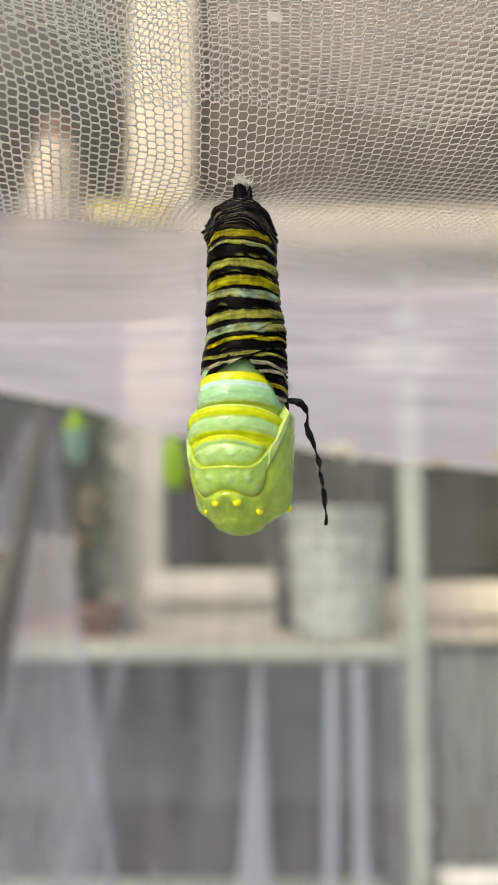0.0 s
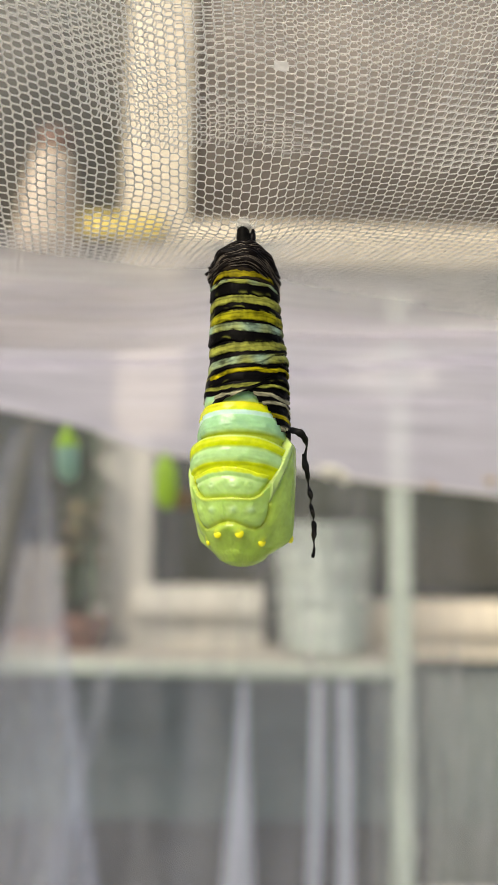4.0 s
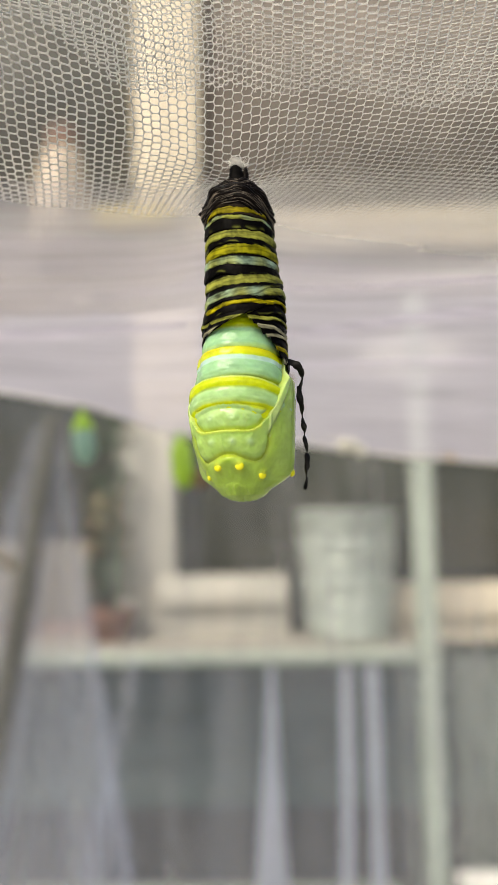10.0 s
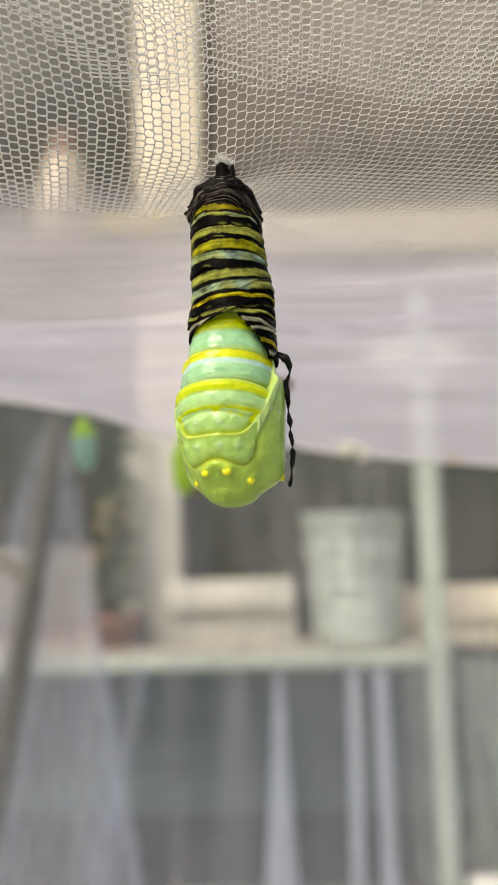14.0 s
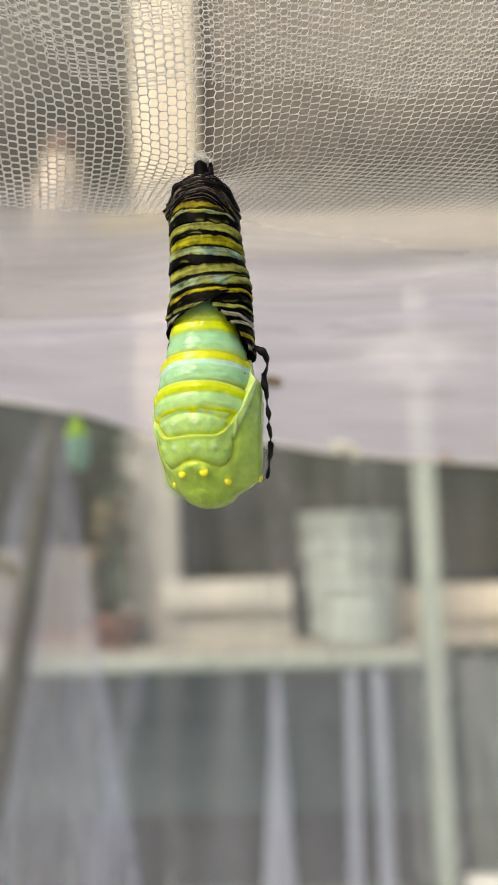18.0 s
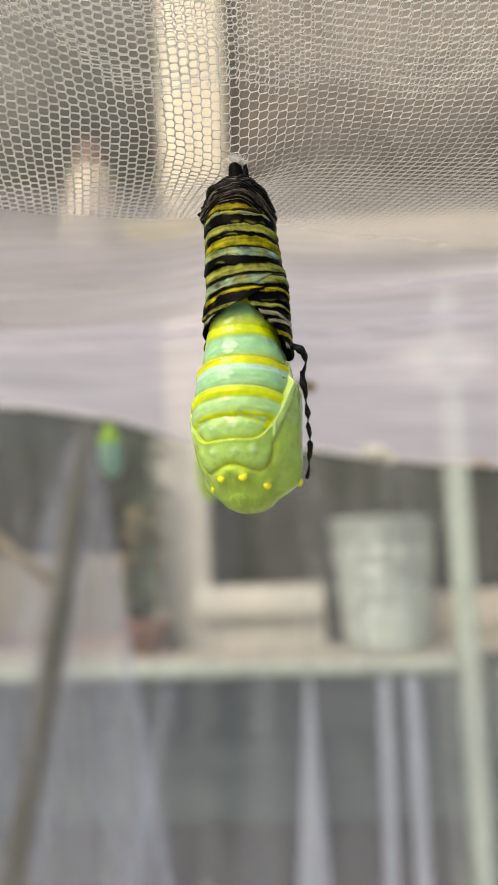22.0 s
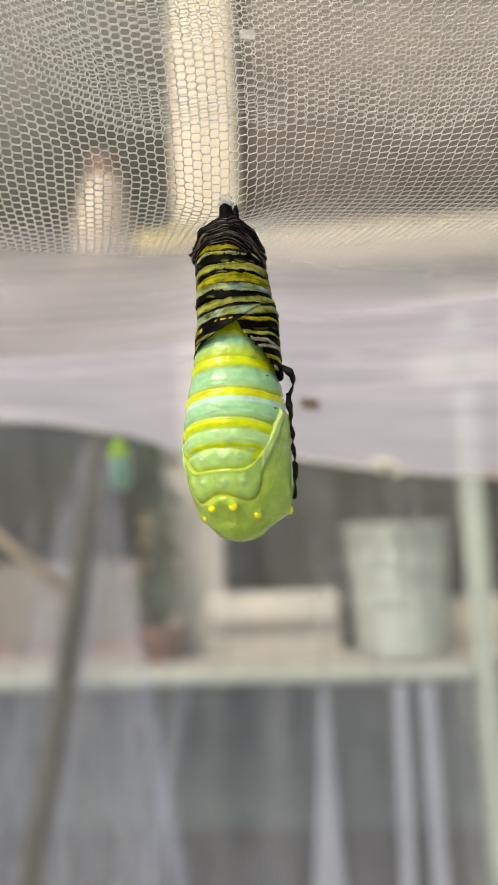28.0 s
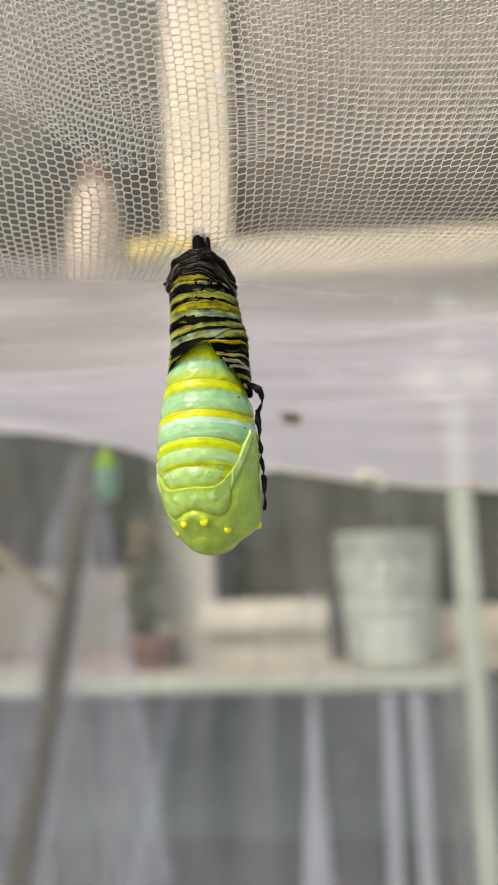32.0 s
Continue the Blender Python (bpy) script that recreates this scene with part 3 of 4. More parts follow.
def cage():
    t = thing("net_cage", pose(0, 0, 0), "white net insect cage with a slack hexagonal-mesh top", "net cage")
    net_threads("top_net", t, 0.00102, radians(-7), lambda u, s: abs(u) < 0.034 + 0.45 * max(0, -s) + 0.012 and -0.05 < s < 0.046)
    net_threads("top_net_second_layer", t, 0.00108, radians(-7), lambda u, s: abs(u) < 0.06 and 0.0105 + 0.006 * noise.noise((u * 60, 3, 1)) + 0.10 * max(0, -u) < s < 0.050, Vector((0.0003, 0.010, 0.0016)), 0.000060)
    bm = bmesh.new()
    n, rows = 110, 120
    grid = []
    for j in range(rows + 1):
        back = 0.003 + (0.26 - 0.003) * j / rows
        row = []
        for i in range(n + 1):
            u = -0.30 + 0.60 * i / n
            p = net_point(u, -back)
            p.z -= 0.0004
            row.append(bm.verts.new(p))
        grid.append(row)
    for r0, r1 in zip(grid, grid[1:]):
        for i in range(n):
            bm.faces.new((r0[i], r0[i + 1], r1[i + 1], r1[i]))
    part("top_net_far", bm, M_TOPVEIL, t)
    # gathered folds, where the net lies double
    for line, wide in (([(-0.004, 0.0435), (0.019, 0.0405), (0.045, 0.039), (0.10, 0.035)], 0.0022), ([(-0.002, 0.074), (0.025, 0.066), (0.047, 0.059), (0.11, 0.047)], 0.0034), ([(0.004, 0.098), (0.04, 0.093), (0.075, 0.084), (0.14, 0.07)], 0.0026), ([(-0.10, 0.062), (-0.05, 0.066), (-0.012, 0.060)], 0.004)):
        bm = bmesh.new()
        grid = []
        for i in range(61):
            x = line[0][0] + (line[-1][0] - line[0][0]) * i / 60
            row = []
            for j in range(7):
                w = (j / 3 - 1) * wide * (0.3 + 0.7 * math.sin(math.pi * min(1, 0.08 + i / 62))) * (1 + 0.4 * noise.noise((x * 60, wide * 900, 2)))
                y = linear(line, x) + w + 0.0012 * noise.noise((x * 40, wide * 500, 5))
                row.append(bm.verts.new((x, y, net_point(x, -y).z - 0.0007 - 0.0009 * (1 - (j / 3 - 1) ** 2))))
            grid.append(row)
        for r0, r1 in zip(grid, grid[1:]):
            for j in range(6):
                bm.faces.new((r0[j], r0[j + 1], r1[j + 1], r1[j]))
        part("fold", bm, M_FOLDVEIL, t, "gathered double fold of white net")
    # hem along the far edge
    pts = [net_point(-0.30 + 0.6 * i / 60, -0.26) - Vector((0, 0, 0.0005)) for i in range(61)]
    part("hem", tube(pts, [0.0011] * 61, 6), M_SILK, t)
    bm = bmesh.new()
    grid = []
    for j in range(31):
        row = []
        for i in range(61):
            u = -0.30 + 0.6 * i / 60
            top = net_point(u, -0.262)
            z = top.z + (0.004 - top.z) * j / 30
            row.append(bm.verts.new((u, 0.262 + 0.004 * noise.noise((u * 8, z * 2, 4)), z)))
        grid.append(row)
    for r0, r1 in zip(grid, grid[1:]):
        for i in range(60):
            bm.faces.new((r0[i], r0[i + 1], r1[i + 1], r1[i]))
    part("back_net", bm, M_BACKVEIL, t)
    lint = thing("lint", pose(0.0037, -0.0090, 1.3158, 75, 0, 10), "scrap of whitish lint caught on the net", "lint")
    bm = bmesh.new()
    bmesh.ops.create_grid(bm, x_segments=6, y_segments=6, size=0.0007)
    for v in bm.verts:
        v.co.z = 0.0003 * noise.noise(v.co * 3000)
        v.co.x *= 1.2
    part("flake", bm, veil("lint", (0.9, 0.88, 0.85), 0.72, 900), lint)


def far_chrysalis(m, teal, skin, label):
    t = thing("chrysalis", m, label, "chrysalis", "chrysalises under the net")
    prof = [(0.0008, 0.0), (0.0012, -0.002), (0.003, -0.005), (0.0048, -0.008), (0.0053, -0.011), (0.0050, -0.015), (0.0052, -0.019), (0.0045, -0.023), (0.0028, -0.0255), (0.0008, -0.0265)]
    part("shell", lathe(prof[:5] if teal else prof, 28), M_LIME2, t)
    if teal:
        part("lower_shell", lathe(prof[4:], 28), M_TEAL2, t)
    part("stalk", tube([(0, 0, 0.002), (0, 0, -0.001)], [0.0006, 0.0008], 8), M_BLACK, t)
    if skin:
        bm = bmesh.new()
        bmesh.ops.create_icosphere(bm, subdivisions=3, radius=0.0045)
        for v in bm.verts:
            v.co *= 1 + 0.35 * noise.noise(v.co * 500)
        part("clinging_skin", bm, M_BROWN, t, "crumpled dark shed skin", at=pose(0.0072, 0.002, -0.0225))


def tuft(at, size, material, label, seed):
    rnd = random.Random(seed)
    x, y = at
    t = thing("silk_tuft", Matrix.Translation((x, y, net_point(x, -y).z - size * 0.55)), label, "silk tuft", "tufts on the net")
    for k in range(5):
        bm = bmesh.new()
        bmesh.ops.create_icosphere(bm, subdivisions=2, radius=size * rnd.uniform(0.4, 0.7))
        for v in bm.verts:
            v.co *= 1 + 0.5 * noise.noise(v.co * 600 + Vector((seed, k, 0)))
        part("clump", bm, material, t, at=pose(rnd.uniform(-1, 1) * size * 0.7, rnd.uniform(-1, 1) * size * 0.4, rnd.uniform(-0.4, 0.4) * size))
    pts = [(0, 0, 0), (-size * 2, 0, size * 0.7), (-size * 4, 0, size * 1.2)]
    part("strand", tube(pts, [0.0004, 0.0003, 0.0002], 5), material, t)


# ---- the moulting caterpillar ----
# seconds, sway of the pupa (mm), its yellow dots, the skin's loose flap and the stretch of its back below the stem (mm)
BODY = [
    (0.0, -1.69, 36.75, 25.30, 13.22),
    (0.5, -1.62, 36.90, 25.22, 13.25),
    (1.0, -0.81, 36.84, 25.01, 13.29),
    (1.5, -0.90, 36.52, 24.75, 13.33),
    (2.0, -1.49, 36.25, 24.49, 13.40),
    (2.5, -1.73, 35.97, 24.16, 13.48),
    (3.0, -1.20, 35.92, 23.92, 13.56),
    (3.5, -1.09, 35.57, 23.69, 13.60),
    (5.5, -2.34, 35.52, 24.49, 12.54),
    (6.0, -0.59, 34.94, 23.87, 12.48),
    (6.5, -1.00, 34.80, 23.45, 12.43),
    (7.0, -2.68, 35.36, 23.54, 12.35),
    (7.5, -0.88, 35.51, 23.61, 12.26),
    (8.0, -0.80, 35.61, 23.70, 12.18),
    (8.5, -1.88, 35.80, 23.87, 12.13),
    (9.0, -1.62, 35.88, 23.99, 12.12),
    (9.5, -1.61, 35.52, 23.77, 12.13),
    (10.0, -1.40, 35.29, 23.28, 12.16),
    (10.5, -1.09, 35.41, 22.83, 12.16),
    (11.0, -1.31, 35.41, 22.68, 12.13),
    (11.5, -0.88, 35.56, 22.84, 12.07),
    (12.0, -1.22, 36.13, 23.21, 12.02),
    (12.5, -1.51, 36.21, 23.32, 11.98),
    (13.0, -0.48, 35.98, 23.09, 11.97),
    (13.5, -1.73, 35.49, 22.66, 11.95),
    (14.0, -1.42, 35.12, 22.14, 11.92),
    (14.5, -0.61, 35.21, 21.92, 11.87),
    (16.5, -1.22, 34.76, 21.51, 11.87),
    (17.0, -0.86, 35.27, 21.61, 11.90),
    (17.5, -0.77, 35.59, 21.70, 11.93),
    (18.0, -1.44, 35.68, 21.79, 11.96),
    (18.5, -1.15, 35.85, 21.96, 11.97),
    (19.0, -1.39, 35.92, 22.01, 11.98),
    (19.5, -1.13, 35.67, 21.67, 11.96),
    (20.0, -0.78, 35.49, 21.20, 11.90),
    (20.5, -1.24, 35.25, 20.92, 11.83),
    (21.0, -0.94, 34.92, 20.76, 11.75),
    (21.5, -1.20, 35.04, 20.91, 11.71),
    (22.0, -1.31, 35.52, 21.22, 11.71),
    (22.5, -1.30, 35.57, 21.13, 11.73),
    (23.0, -0.87, 35.28, 20.70, 11.73),
    (23.5, -0.32, 35.33, 20.49, 11.70),
    (24.0, -1.19, 35.19, 20.47, 11.65),
    (24.5, -0.69, 35.12, 20.41, 11.61),
    (25.0, -0.31, 35.07, 20.36, 11.61),
    (25.5, -1.49, 35.12, 20.39, 11.63),
    (27.5, -0.85, 34.87, 19.35, 11.71),
    (28.0, -1.19, 34.65, 19.30, 11.69),
    (28.5, -0.75, 34.54, 19.32, 11.69),
    (29.0, -0.61, 34.68, 19.28, 11.69),
    (29.5, -1.14, 34.53, 18.91, 11.71),
    (30.0, -0.64, 34.49, 18.51, 11.72),
    (30.5, -0.37, 34.69, 18.46, 11.72),
    (31.0, -0.83, 34.58, 18.49, 11.70),
    (31.5, -1.22, 34.47, 18.55, 11.68),
    (32.0, -0.81, 34.41, 18.60, 11.65),
]
FACE = radians(-19.0)
RAD = [(-3.7, 0.5), (-3.55, 1.3), (-3.05, 2.4), (-2.2, 3.2), (-1.2, 3.85), (-0.4, 4.3), (0.6, 4.75), (1.6, 5.2), (3.3, 5.6), (5.0, 5.85), (8.0, 5.98), (10.0, 5.92), (12.0, 5.7), (14.0, 5.35), (16.0, 4.9), (18.0, 4.45), (20.0, 4.1), (24.0, 3.6), (32.0, 2.2)]


def facing(a):
    """Angle from the middle of the pupa's back, -pi to pi."""
    return math.atan2(math.sin(a - FACE), math.cos(a - FACE))


def smooth01(x):
    x = np.clip(x, 0.0, 1.0)
    return x * x * (3 - 2 * x)


def pupa_radius(a, z):
    """Plain radius (mm) at angle a from the view's side and height z (mm) from the yellow dots."""
    r = linear(RAD, z)
    r = 0.5 * r + 0.25 * (linear(RAD, z - 0.7) + linear(RAD, z + 0.7)) if z > -1.8 else r
    d = facing(a)
    g = lambda da, dz, wa, wz: math.exp(-((d - da) / wa) ** 2 - ((z - dz) / wz) ** 2)
    r -= 0.40 * g(0.35, -3.4, 0.22, 1.3)
    r += 0.30 * g(0.0, 0.3, 0.6, 0.8) - 0.22 * g(0.0, -1.3, 0.45, 0.7) - 0.2 * g(0.55, 0.2, 0.18, 0.8)
    r += 0.5 * max(0.0, -math.cos(d - 0.3)) * max(0.0, min(1.0, (1.5 - z) / 3))
    return r * (1 - linear([(10, 0.05), (15, 0.12), (20, 0.14)], z) * math.cos(a) ** 2)


def wing_radius(a, z):
    """The wing cases stand out past the narrower head."""
    e = min(1, max(0, (abs(facing(a)) - 1.15) / 0.6))
    e = e * e * (3 - 2 * e)
    bulge = linear([(-3.7, 0.5), (-3.2, 1.6), (-2.7, 2.5), (-2.2, 3.4), (-1.4, 4.7), (-0.9, 5.35), (-0.2, 5.6), (2.0, 5.7), (6.0, 5.9), (8.0, 5.95), (12.0, 5.5), (14.0, 5.0)], z) * (1 - 0.05 * math.cos(a) ** 2)
    r = pupa_radius(a, z)
    return r + max(0, bulge - r) * e


def line_distance(s, z, points):
    """Distance of grid points from a polyline, all in mm."""
    best = np.full(s.shape, 99.0)
    for (s0, z0), (s1, z1) in zip(points, points[1:]):
        ds, dz = s1 - s0, z1 - z0
        k = np.clip(((s - s0) * ds + (z - z0) * dz) / (ds * ds + dz * dz), 0, 1)
        best = np.minimum(best, np.hypot(s - s0 - k * ds, z - z0 - k * dz))
    return best


# lines of the thorax by angle from the back's middle and height: rim of the wing cases, its outer crease, suture round the thorax plate
RIM = [(0.0, 3.88), (0.45, 3.8), (0.57, 3.88), (0.70, 4.27), (0.87, 5.27), (1.01, 6.5), (1.17, 8.4), (1.28, 9.3), (1.45, 10.6), (1.62, 11.9), (1.75, 13.0)]
RIM_OUT = [(0.93, 3.3), (0.96, 3.9), (1.05, 4.8), (1.20, 6.4), (1.38, 8.4), (1.52, 9.7), (1.75, 11.8)]
SUTURE = [(0.0, 1.34), (0.14, 1.26), (0.32, 0.95), (0.50, 0.68), (0.66, 0.55), (0.80, 0.72), (0.90, 1.4), (0.93, 2.4), (0.93, 3.3)]
WIDE = 5.4


def thorax():
    """Head, thorax plate, wing cases with their rims and the lowest back segment: one surface, cut along its sutures into parts."""
    na, nz = 460, 262
    zs = np.linspace(-3.7, 12.6, nz + 1)
    an = np.linspace(0, 2 * math.pi, na, endpoint=False) + FACE + math.pi
    base = np.array([[wing_radius(a, z) for a in an] for z in zs])
    fine = np.array([[0.05 * noise.noise((math.sin(a) * 6, math.cos(a) * 6, z * 0.9)) + 0.034 * noise.noise((math.sin(a) * 15, math.cos(a) * 15, z * 2.4)) for a in an] for z in zs])
    tone = np.array([[noise.noise((math.sin(a) * 4 + 9, math.cos(a) * 4, z * 0.8)) + 0.6 * noise.noise((math.sin(a) * 11, math.cos(a) * 11 + 3, z * 2.0)) for a in an] for z in zs])
    D = np.array([facing(a) for a in an])[None, :].repeat(nz + 1, 0)
    Z = zs[:, None].repeat(na, 1)
    S, A = D * WIDE, np.abs(D)
    SA = A * WIDE
    mm = lambda line: [(d * WIDE, z) for d, z in line]
    rim, out, suture = line_distance(SA, Z, mm(RIM)), line_distance(SA, Z, mm(RIM_OUT)), line_distance(SA, Z, mm(SUTURE))
    rim_z = np.interp(A, [p[0] for p in RIM], [p[1] for p in RIM])
    out_z = np.interp(A, [p[0] for p in RIM_OUT], [p[1] for p in RIM_OUT])
    inside = Z > rim_z
    inside &= A < 1.75
    top = 7.25 - 1.7 * np.minimum(A, 0.62) ** 2 - 0.9 * np.maximum(0, A - 0.62)
    strip = (~inside) & (A > 0.90) & (A < 1.75) & (Z > out_z)
    plate_low = np.interp(A, [p[0] for p in SUTURE[:-2]], [p[1] for p in SUTURE[:-2]])
    plate = (~inside) & (A < 0.93) & (Z > plate_low)
    g = lambda d, z, ws, wz: np.exp(-((S - d * WIDE) / ws) ** 2 - ((Z - z) / wz) ** 2)
    R = base + fine
    # segment above the rim lies lower and swells to its yellow upper edge
    inner = np.where(inside, rim, 0)
    R -= np.where(inside, 0.24 * np.exp(-(inner / 0.42) ** 2) + 0.08, 0)
    for d, h in ((-0.30, 1.0), (0.15, 1.0), (0.47, 0.7), (-0.64, 0.6)):
        R += h * (0.27 * g(d, 5.32, 0.70, 0.50) - 0.10 * g(d, 5.28, 0.22, 0.18))
    R -= np.where(inside, 0.12 * np.exp(-((Z - top + 0.98) / 0.22) ** 2), 0)
    R -= np.where(inside, 0.7 * smooth01((Z - top + 0.12) / 0.4), 0)
    # lip of the rim, its band along the wing and the outer crease
    R += np.where(~inside, (0.09 - 0.06 * smooth01((A - 0.5) / 0.3)) * np.exp(-((rim - 0.14) / 0.17) ** 2), 0)
    R += np.where(strip, 0.20 * smooth01(out / 0.45) * smooth01((1.7 - A) / 0.3), 0)
    R += np.where(~inside, np.where(D > 0, 0.27, 0.12) * smooth01((A - 0.80) / 0.45) * smooth01((Z + 1.5) / 3.0), 0)
    R -= 0.11 * np.exp(-(out / 0.2) ** 2) * smooth01((1.6 - A) / 0.3)
    R -= 0.15 * np.exp(-(suture / 0.17) ** 2) + 0.10 * np.exp(-(suture / 0.45) ** 2)
    R += np.where(plate, 0.12 * smooth01(suture / 0.8), 0)
    for d, h in ((-0.33, 1.0), (0.14, 1.0), (0.50, 0.9), (-0.68, 0.8)):
        R += h * 0.17 * g(d, 2.62, 0.52, 0.42)
    R -= 0.10 * g(-0.08, 2.4, 0.16, 0.9)
    # brow between the dots, swollen bases of the dots, cleft of the head
    R += 0.16 * g(-0.04, 0.75, 0.9, 0.42) - 0.13 * g(-0.03, -0.1, 0.35, 0.5)
    for d, z, h in ((-0.30, 0.0, 0.24), (0.26, 0.02, 0.24), (0.92, -0.92, 0.22), (-0.92, -0.92, 0.2)):
        R += h * g(d, z, 0.55, 0.5)
    R -= 0.07 * np.exp(-((S - 0.3 - 0.25 * Z) / 0.16) ** 2) * smooth01((-1.5 - Z) / 1.0) + 0.05 * np.exp(-((Z + 1.55 + 0.12 * S * S) / 0.16) ** 2) * (A < 0.7)
    # upper ends of the wing cases run out under the back segments
    R -= np.where(~inside & (A > 0.85), 0.75 * smooth01((Z - np.where(D > 0, 9.6, 6.2)) / np.where(D > 0, 1.4, 3.5)), 0)
    # veins of the wing cases
    vein = np.abs(np.sin((A - 1.3) * 7.0 + 0.24 * Z))
    R += np.where(~inside & ~plate & (A > 1.15) & (Z > -0.5), 0.03 * np.exp(-(vein / 0.12) ** 2), 0)
    x, y = R * MM * np.sin(an)[None, :], -R * MM * np.cos(an)[None, :]
    P = np.stack([x, y, Z * MM], -1)
    du = np.roll(P, -1, 1) - np.roll(P, 1, 1)
    dv = np.gradient(P, axis=0)
    N = np.cross(du, dv)
    N /= np.linalg.norm(N, axis=-1, keepdims=True) + 1e-12
    # pigment, with groove shading and bump highlights worked into its colour
    def blend(c, colour, w):
        w = np.clip(w, 0, 1)[..., None]
        return c * (1 - w) + np.array(colour) * w
    C = np.zeros(P.shape) + np.array((0.42, 0.62, 0.09))
    C = blend(C, (0.46, 0.67, 0.13), smooth01((A - 0.9) / 0.4) * (Z > -1.5))
    C = blend(C, (0.44, 0.67, 0.16), plate * smooth01(suture / 0.5))
    C = blend(C, (0.55, 0.74, 0.26), strip * 0.8)
    C = blend(C, (0.47, 0.72, 0.24), inside * 1.0)
    C = blend(C, (0.66, 0.80, 0.02), inside * smooth01((Z - top + 0.62 + 0.12 * tone) / 0.25))
    # olive shading of the groove inside the rim, painted into the colour
    C = blend(C, (0.48, 0.60, 0.05), inside * np.exp(-(inner / 0.45) ** 2))
    C = blend(C, (0.62, 0.72, 0.10), (~inside) * np.exp(-((rim - 0.12) / 0.16) ** 2) * (A < 0.75) * 0.8)
    # the same olive shading painted along the suture
    C = blend(C, (0.44, 0.58, 0.05), 0.85 * np.exp(-(suture / 0.26) ** 2))
    C = blend(C, (0.52, 0.66, 0.04), 0.75 * np.exp(-((S + 0.2) / 1.5) ** 2 - ((Z - 1.15) / 0.42) ** 2))
    # soft highlights on the bumps, painted as paler spots
    for d, z in ((-0.33, 2.62), (0.14, 2.62), (0.50, 2.62), (-0.30, 5.3), (0.15, 5.3)):
        C = blend(C, (0.60, 0.80, 0.50), 0.55 * g(d, z, 0.4, 0.35))
    for d, z in ((-0.30, 0.0), (0.26, 0.02), (0.92, -0.92), (-0.92, -0.92)):
        C = blend(C, (0.66, 0.73, 0.03), 0.9 * g(d, z, 0.5, 0.5))
    C *= (1.0 + 0.10 * tone)[..., None]
    zone = np.where(inside, np.where(Z < top + 0.35, 1, np.where((rim < 0.4) & (A > 0.6), np.where(D > 0, 2, 3), 0)), np.where(strip, np.where(D > 0, 2, 3), np.where(plate, 4, np.where((A > 0.88) & (Z > 0.7 - 1.3 * (A - 0.88)), np.where(D > 0, 5, 6), 7))))
    j, i = np.meshgrid(np.arange(nz), np.arange(na), indexing="ij")
    quad = np.stack([j * na + i, j * na + (i + 1) % na, (j + 1) * na + (i + 1) % na, (j + 1) * na + i], -1).reshape(-1, 4)
    kind = zone[:-1].reshape(-1)
    flat, nor, col = P.reshape(-1, 3), N.reshape(-1, 3), C.reshape(-1, 3)
    made = {}
    for k, name, label in ((7, "pupa", "glossy lime green pupa head and thorax"), (4, "thorax_plate", "glossy green plate with low bumps"), (1, "abdomen_segment", ""), (2, "wing_rim", "raised pale rim of the wing case"), (3, "wing_rim", "raised pale rim of the wing case"), (5, "wing_case", "smooth pale green wing case"), (6, "wing_case", "smooth pale green wing case")):
        q = quad[kind == k]
        used, back = np.unique(q, return_inverse=True)
        faces = back.reshape(-1, 4).tolist()
        verts = flat[used]
        if k == 7:
            low = [n_ for n_, u in enumerate(used) if u < na]
            faces.append(low[::-1])
        me = bpy.data.meshes.new(name)
        me.from_pydata(verts.tolist(), [], faces)
        ca = me.color_attributes.new("pigment", "FLOAT_COLOR", "POINT")
        ca.data.foreach_set("color", np.concatenate([col[used], np.ones((len(used), 1))], 1).astype(np.float32).ravel())
        smoothed(me)
        me.normals_split_custom_set_from_vertices(nor[used].tolist())
        me.materials.append(M_PUPA)
        made[k] = new(name, me)
        if label:
            made[k]["label"] = label
        if k != 7:
            made[k].parent = made[7]
    return made[7]


